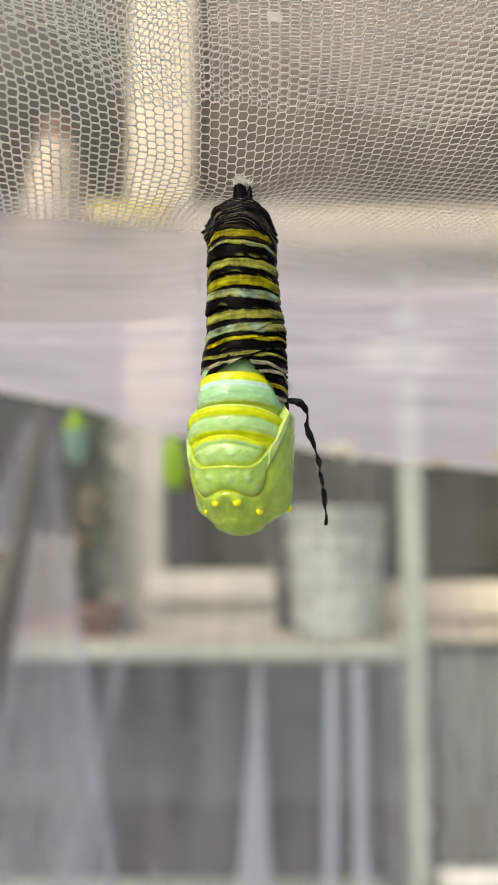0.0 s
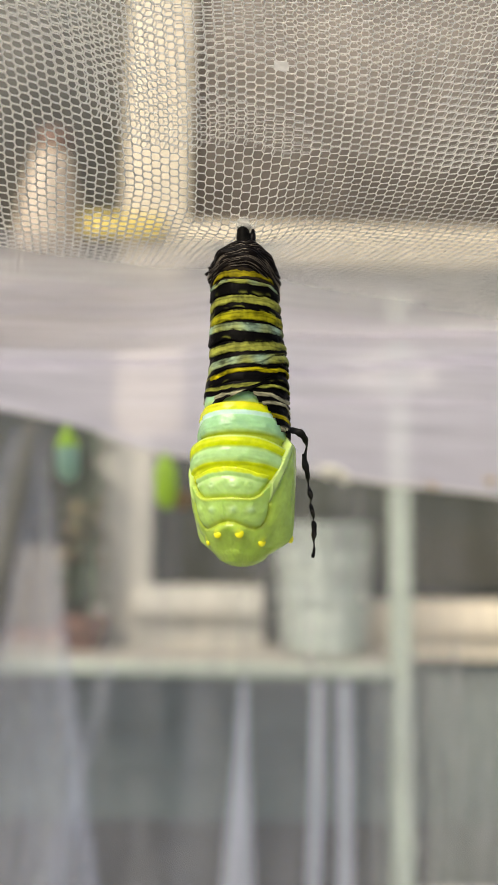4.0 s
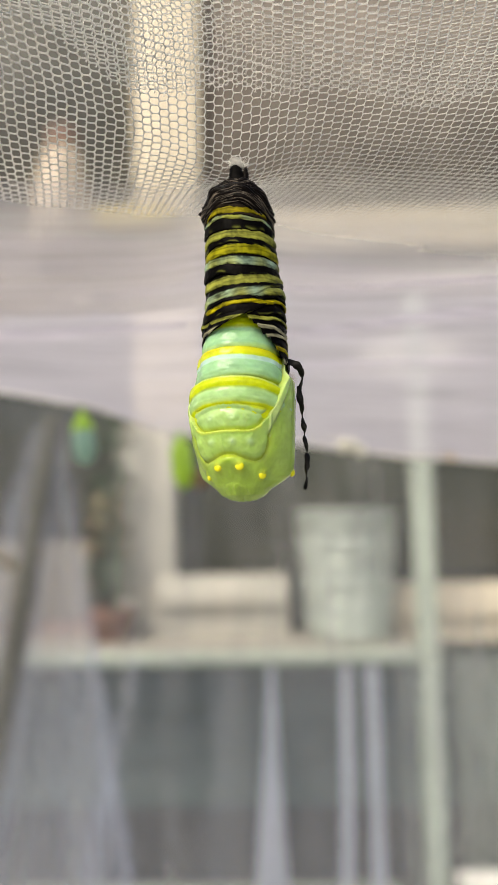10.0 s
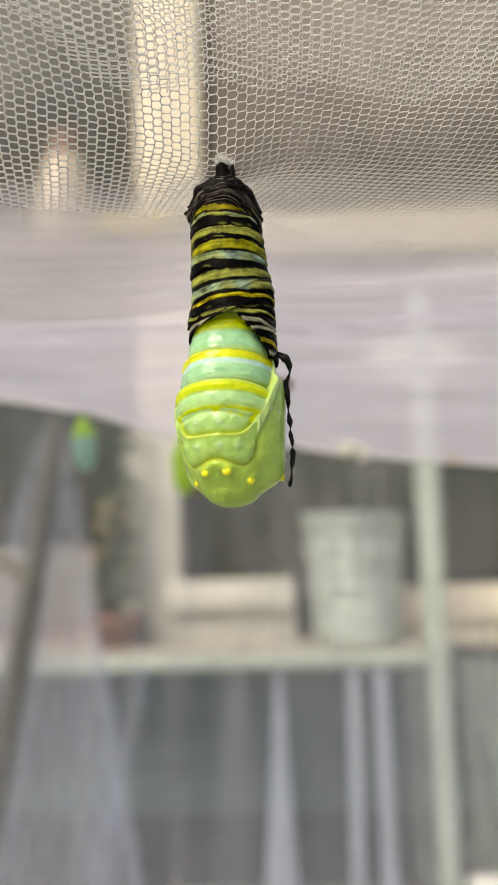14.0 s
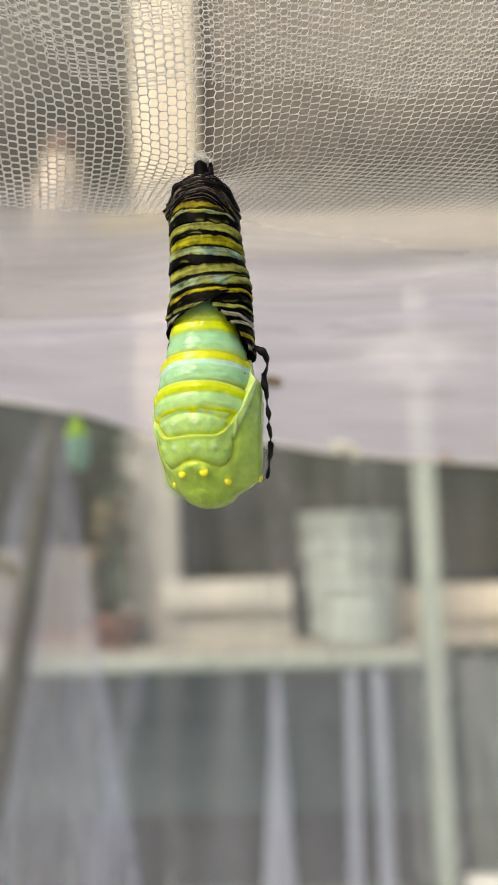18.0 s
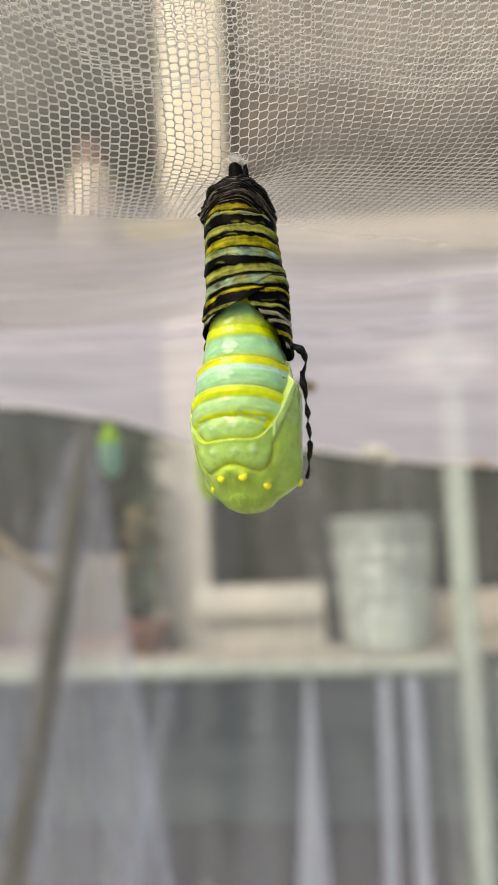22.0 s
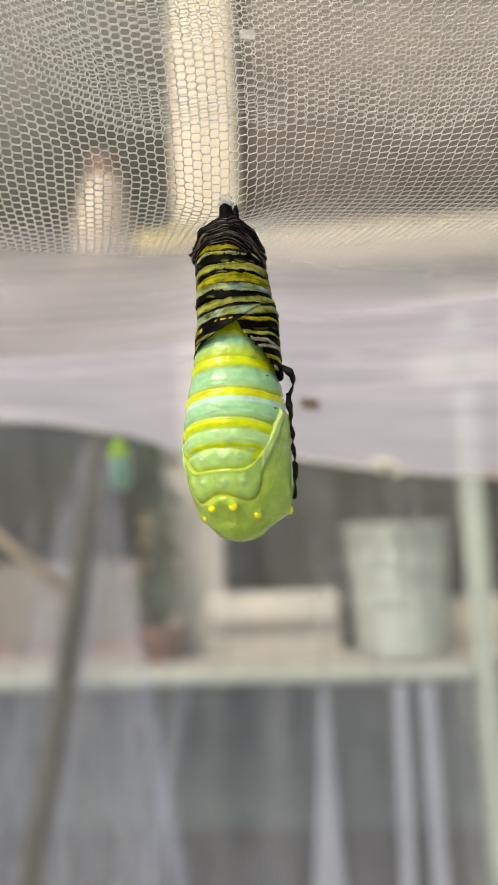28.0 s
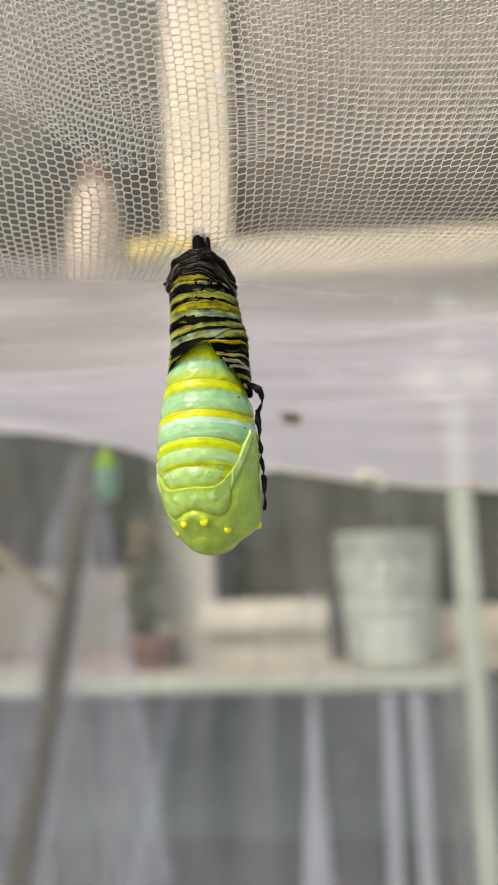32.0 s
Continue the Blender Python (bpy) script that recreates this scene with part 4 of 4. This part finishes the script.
def wrap(name, a0, a1, z0, z1, material, parent, na=84, nz=40, closed=False, fade=None, arch=0.0, skirt=1.1):
    """A back segment of the pupa between two angles and two heights: its lower skirt slides inside the one below, its upper edge is a rounded lip; arch drops it to both sides."""
    bm = bmesh.new()
    rise = bm.verts.layers.float.new("rise")
    grid = []
    for j in range(nz + 1):
        z = z0 + (z1 - z0) * j / nz
        row = []
        w = (z - z0 - skirt) / (z1 - z0 - skirt)
        rim = 0.0 if w < 0 else min(1, 2.2 * (z - z0 - skirt), 5.0 * (z1 - z))
        rim = math.sqrt(max(0, 1 - (1 - rim) ** 2))
        for i in range(na + (0 if closed else 1)):
            a = a0 + (a1 - a0) * i / na
            c, s = math.cos(a), math.sin(a)
            r = pupa_radius(a, z) - 0.1 + 0.14 * rim - 0.08 * smooth01((0.3 - (z - z0 - skirt)) / 0.5)
            r += 0.05 * math.exp(-((w - 0.93) / 0.05) ** 2) + 0.06 * math.exp(-((w - 0.80) / 0.08) ** 2) - 0.07 * math.exp(-((w - 0.60) / 0.06) ** 2) + 0.10 * math.exp(-((w - 0.3) / 0.22) ** 2)
            # cross wrinkles, stronger in the lower half
            low = max(0.0, min(1.0, 1.3 - 1.5 * w)) if w > 0 else 0.0
            r += 0.045 * low * noise.noise((s * 3.0, c * 3.0, z * 3.4)) + 0.07 * noise.noise((s * 7, c * 7, z * 1.4 + 4)) + 0.035 * noise.noise((s * 16, c * 16, z * 2.6))
            if fade == "front":
                r += 0.012 - 0.95 * max(0, abs(a) - 0.3) ** 2
            elif fade == "flank":
                e = min(1, max(0, (0.4 - abs(a)) / 0.25))
                r -= 0.2 * e * e * (3 - 2 * e)
            d = min(1.3, abs(facing(a)))
            v = bm.verts.new((r * MM * s, -r * MM * c, (z - arch * d * d + 0.06 * noise.noise((s * 2.4, c * 2.4, z1))) * MM))
            v[rise] = z * MM
            row.append(v)
        grid.append(row)
    m = len(grid[0])
    for r0, r1 in zip(grid, grid[1:]):
        for i in range(m if closed else m - 1):
            bm.faces.new((r0[i], r0[(i + 1) % m], r1[(i + 1) % m], r1[i]))
    bmesh.ops.recalc_face_normals(bm, faces=bm.faces)
    return part(name, bm, material, parent)


# skin stripes: lower rim (mm below the stem at the start), colour, how far the right side hangs (degrees)
STRIPES = [(25.5, "k", 8), (24.7, "i", 8), (24.2, "k", 8), (23.7, "y", 8), (23.2, "k", 8), (22.6, "i", 7), (22.1, "k", 6), (21.6, "i", 5), (21.1, "k", 4), (20.6, "p", 3), (20.2, "k", 1), (19.2, "y", -4), (18.65, "k", -7), (18.15, "c", -9), (17.1, "k", -9), (16.3, "l", -4), (15.25, "k", 2), (13.95, "c", 1), (12.95, "k", -1), (12.7, "o", -1), (11.45, "k", 0), (10.45, "p", 0), (9.4, "k", 1), (7.95, "c", 2), (7.35, "g", 1), (6.9, "b", 1), (5.9, "g", 1)]
SKIN = {"k": (0.0030, 0.0024, 0.0020), "y": (0.58, 0.50, 0.012), "l": (0.42, 0.44, 0.08), "o": (0.42, 0.40, 0.015), "c": (0.36, 0.52, 0.38), "p": (0.42, 0.44, 0.08), "g": (0.035, 0.026, 0.016), "i": (0.52, 0.50, 0.32), "b": (0.44, 0.37, 0.015)}
SPLIT = [(0.0, 20.9), (3.0, 19.9), (6.0, 18.9), (12.0, 18.0), (17.0, 17.1), (20.0, 16.9), (25.0, 15.9), (28.0, 14.7), (32.0, 13.9)]
MOVES = []


def loose(row):
    """How far the skin still has to climb: 1 at the start, 0 at the end."""
    return max(0.0, min(1.0, (row[3] - 18.6) / 6.7))


def climb(row, z0):
    """Depth (mm below the stem) of the skin that lay at z0 at the start: it gathers towards the bunch at the top."""
    d = max(0.0, BODY[0][3] - row[3])
    upper = 1 - 0.42 * (1 - math.exp(-d / 3.3))
    lower = (row[3] - 4.8) / (BODY[0][3] - 4.8)
    w = max(0.0, min(1.0, (z0 - 8) / 14))
    return 4.8 + (z0 - 4.8) * (upper + (lower - upper) * w)


def skin_radius(z):
    return linear([(0.0, 2.6), (2.0, 3.7), (6.0, 3.95), (9, 4.05), (13, 4.2), (16, 4.45), (19.8, 4.75), (22, 5.0), (26, 5.45)], z)


def ring_wave(c, s, seed):
    return 0.62 * noise.noise((c * 1.2, s * 1.2, seed * 0.12)) + 0.30 * noise.noise((c * 2.2, s * 2.2, seed)) + 0.10 * noise.noise((c * 6, s * 6, seed + 3)) + 0.05 * noise.noise((c * 15, s * 15, seed + 5))


def skin_ring(name, height, over, radius, tone, parent, seed, arc, slant, n=110):
    """A short sleeve of skin hanging from z = 0 down between two angles, lapping over the next one by its wavy rim; slant leans its open ends."""
    bm = bmesh.new()
    pig = bm.verts.layers.float_color.new("pigment")
    rows = 12
    dark, own = Vector(SKIN["k"]), Vector(SKIN[tone])
    grid = []
    for j in range(rows):
        v = j / (rows - 1)
        row = []
        for i in range(n + 1):
            a0, a1 = arc[0] + slant[0] * v, arc[1] + slant[1] * v
            a = a0 + (a1 - a0) * i / n
            c, s = math.cos(a), math.sin(a)
            w = ring_wave(c, s, seed)
            z = -height * v + w * (0.35 + 0.65 * v)
            side = max(0.0, s) ** 2
            shown = max(0.0, (v - over / height) / (1 - over / height))
            tuck = max(0.0, 1 - v * height / over)
            r = radius - 0.09 * (1 - shown) - 0.32 * tuck + (0.03 + 0.17 * side) * math.sin(math.pi * shown) + 0.16 * noise.noise((c * 2.2, s * 2.2, seed * 0.015)) + 0.05 * noise.noise((c * 6, s * 6, seed * 0.4 + v * 0.7)) + 0.03 * noise.noise((c * 14, s * 14, seed * 0.3 + v * 1.5))
            if j == rows - 1:
                r -= 0.06
            vert = bm.verts.new((r * MM * s, -r * MM * c * 0.95, z * MM))
            # colour fades into black along both borders, unevenly
            low, high = (1 - v) * height, (v * height - over)
            ragged = 0.10 * noise.noise((c * 9, s * 9, seed)) + 0.06 * noise.noise((c * 24, s * 24, seed + 2))
            thin = min(1.0, (height - over) / 0.9)
            k = smooth01((low - 0.04 * thin + ragged * thin) / (0.15 * thin)) * smooth01((high + 0.06 + ragged * thin) / (0.18 * thin))
            blot = 0.82 + 0.55 * noise.noise((c * 3, s * 3, seed * 1.7 + v)) + 0.35 * noise.noise((c * 12, s * 12, v * 4 + seed))
            mix_ = own
            if tone in "cp":
                mix_ = own.lerp(Vector(SKIN["l"]), max(0.0, min(1.0, 0.45 + 1.3 * noise.noise((c * 2, s * 2, seed + 8)) + 0.5 * (v - 0.5))))
            if tone == "k" and height - over > 0.6:
                # broken pale crease along the black
                mix_ = dark.lerp(Vector(SKIN["p"]), 0.6 * math.exp(-((shown - 0.70) / 0.07) ** 2) * max(0.0, min(1.0, 2.2 * noise.noise((c * 3.5, s * 3.5, seed + 21)))))
            col = dark.lerp(mix_, float(k) * max(0.12, min(1.0, blot)))
            vert[pig] = (*col, 1)
            row.append(vert)
        grid.append(row)
    for r0, r1 in zip(grid, grid[1:]):
        for i in range(n):
            bm.faces.new((r0[i], r0[i + 1], r1[i + 1], r1[i]))
    bmesh.ops.recalc_face_normals(bm, faces=bm.faces)
    ob = part(name, bm, M_SKIN, parent)
    so = ob.modifiers.new("thick", "SOLIDIFY")
    so.thickness, so.offset = 0.05 * MM, -1
    return ob


def skin(t):
    """The old skin, stripe by stripe; below the tip of the split each stripe is two sides that turn away from the pupa's back."""
    opened_right = lambda q: linear([(0, 0.0), (1, 0.22), (2, 0.44), (3, 0.68), (4, 0.95), (5, 1.25), (6, 1.45), (9, 1.6)], q)
    opened_left = lambda q: linear([(0, 0.0), (2.6, 1.7), (9, 1.85)], q)
    for k, (z0, tone, hang) in enumerate(STRIPES):
        upper = STRIPES[k + 1][0] if k + 1 < len(STRIPES) else 4.8
        h = z0 - upper + 0.7
        rad = skin_radius(z0) + (0.0 if tone == "k" else 0.03)
        whole = climb(BODY[-1], z0) < 13.6
        for side in ((0,) if whole else (1,) if z0 > 23.0 else (1, -1)):
            if side < 0 and z0 > 21.9:
                tone = "k"
            if side == 0:
                arc, slant = (-math.pi, math.pi), (0, 0)
            elif side > 0:
                arc, slant = (-0.06 - 0.09 * h, math.pi + 0.15), (0.09 * h, 0)
            else:
                arc, slant = (math.pi + 0.5, 2 * math.pi + 0.08 + 0.6 * h), (0, -0.6 * h)
            ob = skin_ring("skin_stripe", h, 0.7, rad + (0.27 if side < 0 and z0 > 20.3 else 0.14 if side < 0 and z0 > 18 else 0.035 * side), tone, t, k * 3.1, arc, slant, 130 if whole else 80)
            lean = -1.1 * hang if side < 0 and hang > 0 else hang
            rows = []
            for row in BODY:
                z = climb(row, z0)
                tip = linear(SPLIT, row[0])
                q = z - tip + (0.0 if side < 0 else 0.35)
                turn = 0.0 if q <= 0 or whole else math.degrees(opened_right(q) if side > 0 else -opened_left(q))
                m = pose(0.03 * max(0, z0 - 9) * MM, -0.1 * max(0.0, min(1.0, q / 2)) * MM, -(z - h) * MM, 0, lean, 0) @ pose(0, 0, 0, 0, 0, turn)
                rows.append((row[0], m))
            MOVES.append((ob, rows))


FILAMENT = [(0, 4, 18, 9, 5), (1, 2, 14, 9, 2), (2, 0, 11, 9, 1), (3, -2, 8, 8, 0), (6, -6, 5, 6, -1), (10, -10, 4, 5, -4), (14, -14, 2, 4, -6), (20, -10, 4, 2, -8), (25, -13, 3, 2, -5), (28, -18, 1, 2, -3), (32, -18, 0, 3, -1)]


def filament(t):
    """The twisted lining of an air tube hanging from the end of the split skin, in four pieces; rows of seconds and each piece's slope to the right."""
    pieces = [
        ("filament_root", [(0.0, 0.0), (0.8, -0.12), (1.5, -0.55), (1.95, -1.3), (2.0, -2.1), (1.85, -2.9)], 1.45),
        ("filament_strand", [(0, 0.25), (-0.08, -0.95), (0.05, -2.1), (0.0, -3.1), (0.0, -3.9)], 1.2),
        ("filament_strand", [(0, 0.2), (0.06, -0.85), (-0.04, -1.8), (0.05, -2.8), (0.0, -3.75)], 0.95),
        ("filament_tip", [(0, 0.2), (0.06, -0.85), (0.0, -1.85), (0.05, -2.9), (-0.12, -3.9)], 1.05),
    ]
    obs = []
    for k, (name, line, wide) in enumerate(pieces):
        pts, rr = [], []
        n = 44
        for i in range(n):
            u = i / (n - 1) * (len(line) - 1)
            i0 = min(int(u), len(line) - 2)
            f = u - i0
            p = [line[max(0, min(len(line) - 1, i0 + q))] for q in (-1, 0, 1, 2)]
            xz = [0.5 * (2 * p[1][e] + (p[2][e] - p[0][e]) * f + (2 * p[0][e] - 5 * p[1][e] + 4 * p[2][e] - p[3][e]) * f * f + (3 * p[1][e] - p[0][e] - 3 * p[2][e] + p[3][e]) * f ** 3) for e in (0, 1)]
            pts.append((xz[0] * MM, 0.05 * math.sin(3 * u + k) * MM, xz[1] * MM))
            end = min(1.0, 0.35 + 6 * (1 - i / (n - 1))) if k == 3 else 1.0
            rr.append((0.30 * wide + 0.05 * math.sin(5.1 * u + k * 2)) * end * MM)
        obs.append(part(name, tube(pts, rr, 10, flat=0.26, twist=(0.073, 0.073, 0.146, 0.09)[k]), M_FILAMENT, t, "twisted black filament"))
    ends = [(1.85, -2.9), (0, -3.9), (0, -3.75)]
    for k, ob in enumerate(obs):
        rows = []
        for row in BODY:
            s = row[0]
            x, z = linear([(0, 5.35), (6, 5.2), (20, 4.95), (32, 5.1)], s), -row[3] + 0.1
            slopes = [linear([(r[0], r[1 + q]) for r in FILAMENT], s) for q in range(4)]
            for q in range(k):
                a = radians(slopes[q])
                ex, ez = ends[q]
                x, z = x + ex * math.cos(a) - ez * math.sin(a), z + ex * math.sin(a) + ez * math.cos(a)
            rows.append((s, pose(x * MM, -1.1 * MM, z * MM, 0, -slopes[k], 0)))
        MOVES.append((ob, rows))


def bunch(t, rnd):
    """The skin already gathered under the stem: a dark wad of fine, parallel folds."""
    part("bunched_core", lathe([(0.9 * MM, -1.7 * MM), (1.9 * MM, -2.1 * MM), (2.9 * MM, -2.8 * MM), (3.5 * MM, -3.8 * MM), (3.7 * MM, -5.2 * MM), (3.6 * MM, -6.0 * MM), (3.0 * MM, -6.6 * MM)], 64, lambda a, z, r: r * (1 + 0.06 * noise.noise((math.cos(a) * 3, math.sin(a) * 3, z * 900)))), M_WAD, t)
    for k in range(64):
        fold = k < 34
        v = k / 33 if fold else rnd.random()
        z = -1.8 - 4.1 * v
        r = linear([(0, 1.8), (0.08, 2.5), (0.22, 3.2), (0.42, 3.8), (0.6, 4.05), (0.85, 4.0), (1, 3.85)], v) + (rnd.uniform(-0.14, 0.08) if fold else rnd.uniform(0.10, 0.22))
        pts, rr = [], []
        tx, ty = -0.10 - 0.22 * v + rnd.uniform(-0.06, 0.06), rnd.uniform(-0.06, 0.04)
        for i in range(81):
            a = 2 * math.pi * i / 80 + math.pi
            c, q = math.cos(a), math.sin(a)
            w = r * (1 + 0.12 * noise.noise((c * 2.1, q * 2.1, v * 3.0)) + (0.03 if fold else 0.012) * noise.noise((c * 7, q * 7, k * 1.1)))
            x, y = w * q, -w * c * 0.94
            zz = z + tx * x * (1.0 if x > 0 else 0.25) + ty * y + (0.3 + 1.1 * v) * (1.35 * max(0, c) ** 2 - 0.75) + 0.6 * noise.noise((c * 1.8, q * 1.8, v * 3.0 + 7)) + (0.15 if fold else 0.05) * noise.noise((c * 6, q * 6, k * 2.1 + 3))
            pts.append((x * MM, y * MM, zz * MM))
            rr.append((0.10 + 0.27 * max(0, 0.25 + noise.noise((c * 2, q * 2, k * 1.3))) if fold else 0.012 + 0.040 * max(0, 0.2 + noise.noise((c * 2.5, q * 2.5, k * 1.9)))) * MM)
        # the thin tubes are pale: glints on the folds put into colour
        part("wrinkle", tube(pts, rr, 8 if fold else 5), M_WAD if fold else M_CREASE_GLINT, t)
    part("tuft_hook", tube([(-4.0 * MM, -0.4 * MM, -5.0 * MM), (-4.35 * MM, -0.5 * MM, -4.9 * MM), (-4.6 * MM, -0.5 * MM, -5.2 * MM)], [0.25 * MM, 0.18 * MM, 0.22 * MM], 8), M_WAD, t)


def caterpillar():
    t = thing("monarch_caterpillar", Matrix.Translation(STEM), "striped caterpillar shedding its skin off a glossy green pupa", "caterpillar")
    core = thorax()
    core.parent = t
    for da, dz, s in ((-0.30, 0.0, 0.50), (0.26, 0.05, 0.50), (0.92, -0.92, 0.48), (-0.92, -0.92, 0.42), (1.85, -0.55, 0.5), (-1.85, -0.55, 0.5)):
        a = FACE + da
        far = abs(da) > 1.5
        r = wing_radius(a, dz) + (0.02 if far else 0.03)
        bm = bmesh.new()
        bmesh.ops.create_uvsphere(bm, u_segments=20, v_segments=12, radius=s * MM)
        for v in bm.verts:
            v.co.y *= 0.75 if far else 0.55
        part("yellow_dot", bm, M_DOT, core, "small yellow dot", at=Matrix.Translation((r * MM * math.sin(a), -r * MM * math.cos(a), dz * MM)) @ pose(0, 0, 0, 0, 0, math.degrees(a)))
    yellow, lime = (0.71, 0.84, 0.010), (0.54, 0.68, 0.04)
    mint, teal, pale = (0.46, 0.73, 0.31), (0.38, 0.69, 0.37), (0.48, 0.70, 0.20)
    segs = [(6.45, 9.65, "plain", 0.9), (9.35, 12.95, "white", 0.55), (12.6, 16.6, "teal", 0.35), (16.25, 20.4, "two", 0.3), (20.15, 24.4, "two", 0.3), (24.15, 29.0, "two", 0.3)]
    for k, (lo, hi, look_, arch) in enumerate(segs):
        if look_ == "plain":
            stops = [(0.0, yellow), (0.08, yellow), (0.15, pale), (0.30, mint), (0.52, mint), (0.60, pale), (0.67, yellow), (0.90, yellow), (0.97, (0.50, 0.66, 0.18)), (1.0, lime)]
        elif look_ == "white":
            stops = [(0.0, lime), (0.12, (0.42, 0.70, 0.34)), (0.30, teal), (0.55, teal), (0.60, (0.60, 0.88, 0.76)), (0.70, (0.66, 0.92, 0.80)), (0.74, yellow), (0.94, (0.78, 0.76, 0.010)), (1.0, (0.5, 0.56, 0.02))]
        elif look_ == "teal":
            stops = [(0.0, lime), (0.10, (0.46, 0.66, 0.16)), (0.24, teal), (0.62, teal), (0.70, lime), (0.76, yellow), (1.0, yellow)]
        else:
            stops = [(0.0, lime), (0.12, lime), (0.34, (0.46, 0.68, 0.20)), (0.42, teal), (0.62, teal), (0.70, lime), (0.76, yellow), (1.0, yellow)]
        look_skin = banded("pupa_segment", stops, lo, hi, wave=0.22, rough=0.15, spec=0.36, sss=0.45)
        mid = (lo + hi) / 2
        f = min(1.0, max(0.0, (mid - 3.0) / 7.6))
        lean = 2.2 * min(1, max(0, (mid - 5) / 5))
        slip = mid * math.sin(radians(lean))
        if k < 1:
            ob = wrap("abdomen_segment", 0, 2 * math.pi, lo - 1.1, hi, look_skin, core, 150, 44, True, arch=arch)
            MOVES.append((ob, [(row[0], pose(slip * MM, 0, f * (row[4] - 11.8) * MM, 0, -lean, 0)) for row in BODY]))
        else:
            # two sides, pressed together while the old skin still binds them
            press = linear([(10, 0.7), (11, 0.9), (14, 2.1), (30, 2.2)], mid)
            drift = lambda side: [(row[0], pose((slip - side * press * loose(row)) * MM, 0.45 * press * loose(row) * MM, f * (row[4] - 11.8) * MM, 0, -lean, 0)) for row in BODY]
            ob = wrap("abdomen_segment", -1.6, 1.6, lo - 1.1, hi, look_skin, core, 90, 44, fade="front", arch=arch)
            MOVES.append((ob, drift(0)))
            for side in (-1, 1):
                a0, a1 = (0.15, math.pi + 0.1) if side > 0 else (-math.pi - 0.1, -0.15)
                ob = wrap("abdomen_flank", a0, a1, lo - 1.1, hi, look_skin, core, 80, 44, fade="flank", arch=arch)
                MOVES.append((ob, drift(side)))
        if k < 4:
            a = FACE + (1.18 if k == 0 else 1.3)
            z = mid + 0.1 - arch * facing(a) ** 2
            r = pupa_radius(a, mid) + 0.06
            bm = bmesh.new()
            bmesh.ops.create_uvsphere(bm, u_segments=12, v_segments=8, radius=0.26 * MM)
            for v in bm.verts:
                v.co.z *= 0.5
                v.co.y *= 0.35
            part("spiracle", bm, M_SPIRACLE, ob, "olive breathing hole", at=Matrix.Translation((r * MM * math.sin(a), -r * MM * math.cos(a), z * MM)) @ pose(0, 0, 0, 0, 0, math.degrees(a)))
    # stem
    part("cremaster", tube([(-0.25 * MM, -0.1 * MM, 0.95 * MM), (-0.22 * MM, -0.1 * MM, 0.7 * MM), (-0.15 * MM, 0, -0.1 * MM), (-0.05 * MM, 0, -1.0 * MM), (0, 0, -2.8 * MM)], [0.45 * MM, 0.72 * MM, 0.85 * MM, 1.0 * MM, 1.5 * MM], 16), M_BLACK, t, "short black stalk")
    part("cremaster_side", tube([(1.0 * MM, 0.1 * MM, 0.75 * MM), (0.95 * MM, 0, 0.0 * MM), (0.85 * MM, 0, -2.4 * MM)], [0.2 * MM, 0.38 * MM, 0.55 * MM], 10), M_WAD, t)
    rnd = random.Random(11)
    bunch(t, rnd)
    skin(t)
    filament(t)
    MOVES.append((t, [(row[0], Matrix.Translation(STEM) @ pose(0, 0, 0, 0, math.degrees(-math.atan((row[1] + 1.75) / 36)), 0)) for row in BODY]))
    MOVES.append((core, [(row[0], pose((-0.28 + 0.13 * loose(row)) * MM, 0, -row[2] * MM)) for row in BODY]))
    silk_pad(rnd)


def silk_pad(rnd):
    silk = thing("silk_pad", Matrix.Translation(STEM), "white silk pad spun onto the net", "silk pad")
    bm = bmesh.new()
    bmesh.ops.create_icosphere(bm, subdivisions=3, radius=0.9 * MM)
    for v in bm.verts:
        v.co *= 1 + 0.5 * noise.noise(v.co * 1500)
        v.co.z = v.co.z * 0.8 + 1.3 * MM
    part("mat", bm, veil("silk_mat", (0.85, 0.83, 0.78), 0.55, 1500), silk)
    for k in range(40):
        a = rnd.random() * 6.28
        r = rnd.uniform(0.6, 2.3)
        pts = [(0.3 * MM * math.cos(a), 0.3 * MM * math.sin(a), 0.6 * MM), (r * 0.6 * MM * math.cos(a), r * 0.4 * MM * math.sin(a), rnd.uniform(0.8, 1.3) * MM), (r * MM * math.cos(a), r * 0.5 * MM * math.sin(a), rnd.uniform(0.7, 1.6) * MM)]
        part("strand", tube(pts, [0.06 * MM, 0.04 * MM, 0.02 * MM], 5), M_SILK, silk)


def motions():
    for ob, rows in MOVES:
        walk(ob, rows)


ground()
house()
ornament()
twig()
rack()
bucket()
pot_plant()
white_board()
curtains()
cage()
far_chrysalis(pose(-0.0795, 0.246, 1.3125, 0, -5, 0), True, False, "green and teal chrysalis hanging from the net top")
far_chrysalis(pose(-0.0335, 0.240, 1.3005, 0, -4, 0), False, True, "lime green chrysalis with dark shed skin beside it")
tuft((0.043, 0.232), 0.0056, M_FLUFF, "cream silk tuft at the net's far hem", 1)
tuft((0.089, 0.25), 0.0022, M_TAN, "small tan silk tuft at the net's far hem", 2)
tuft((0.106, 0.22), 0.0028, M_TAN, "tan silk tuft on the net", 3)
tuft((0.0098, 0.12), 0.0025, M_BROWN, "small brown shed scrap on the net", 4)
caterpillar()
motions()
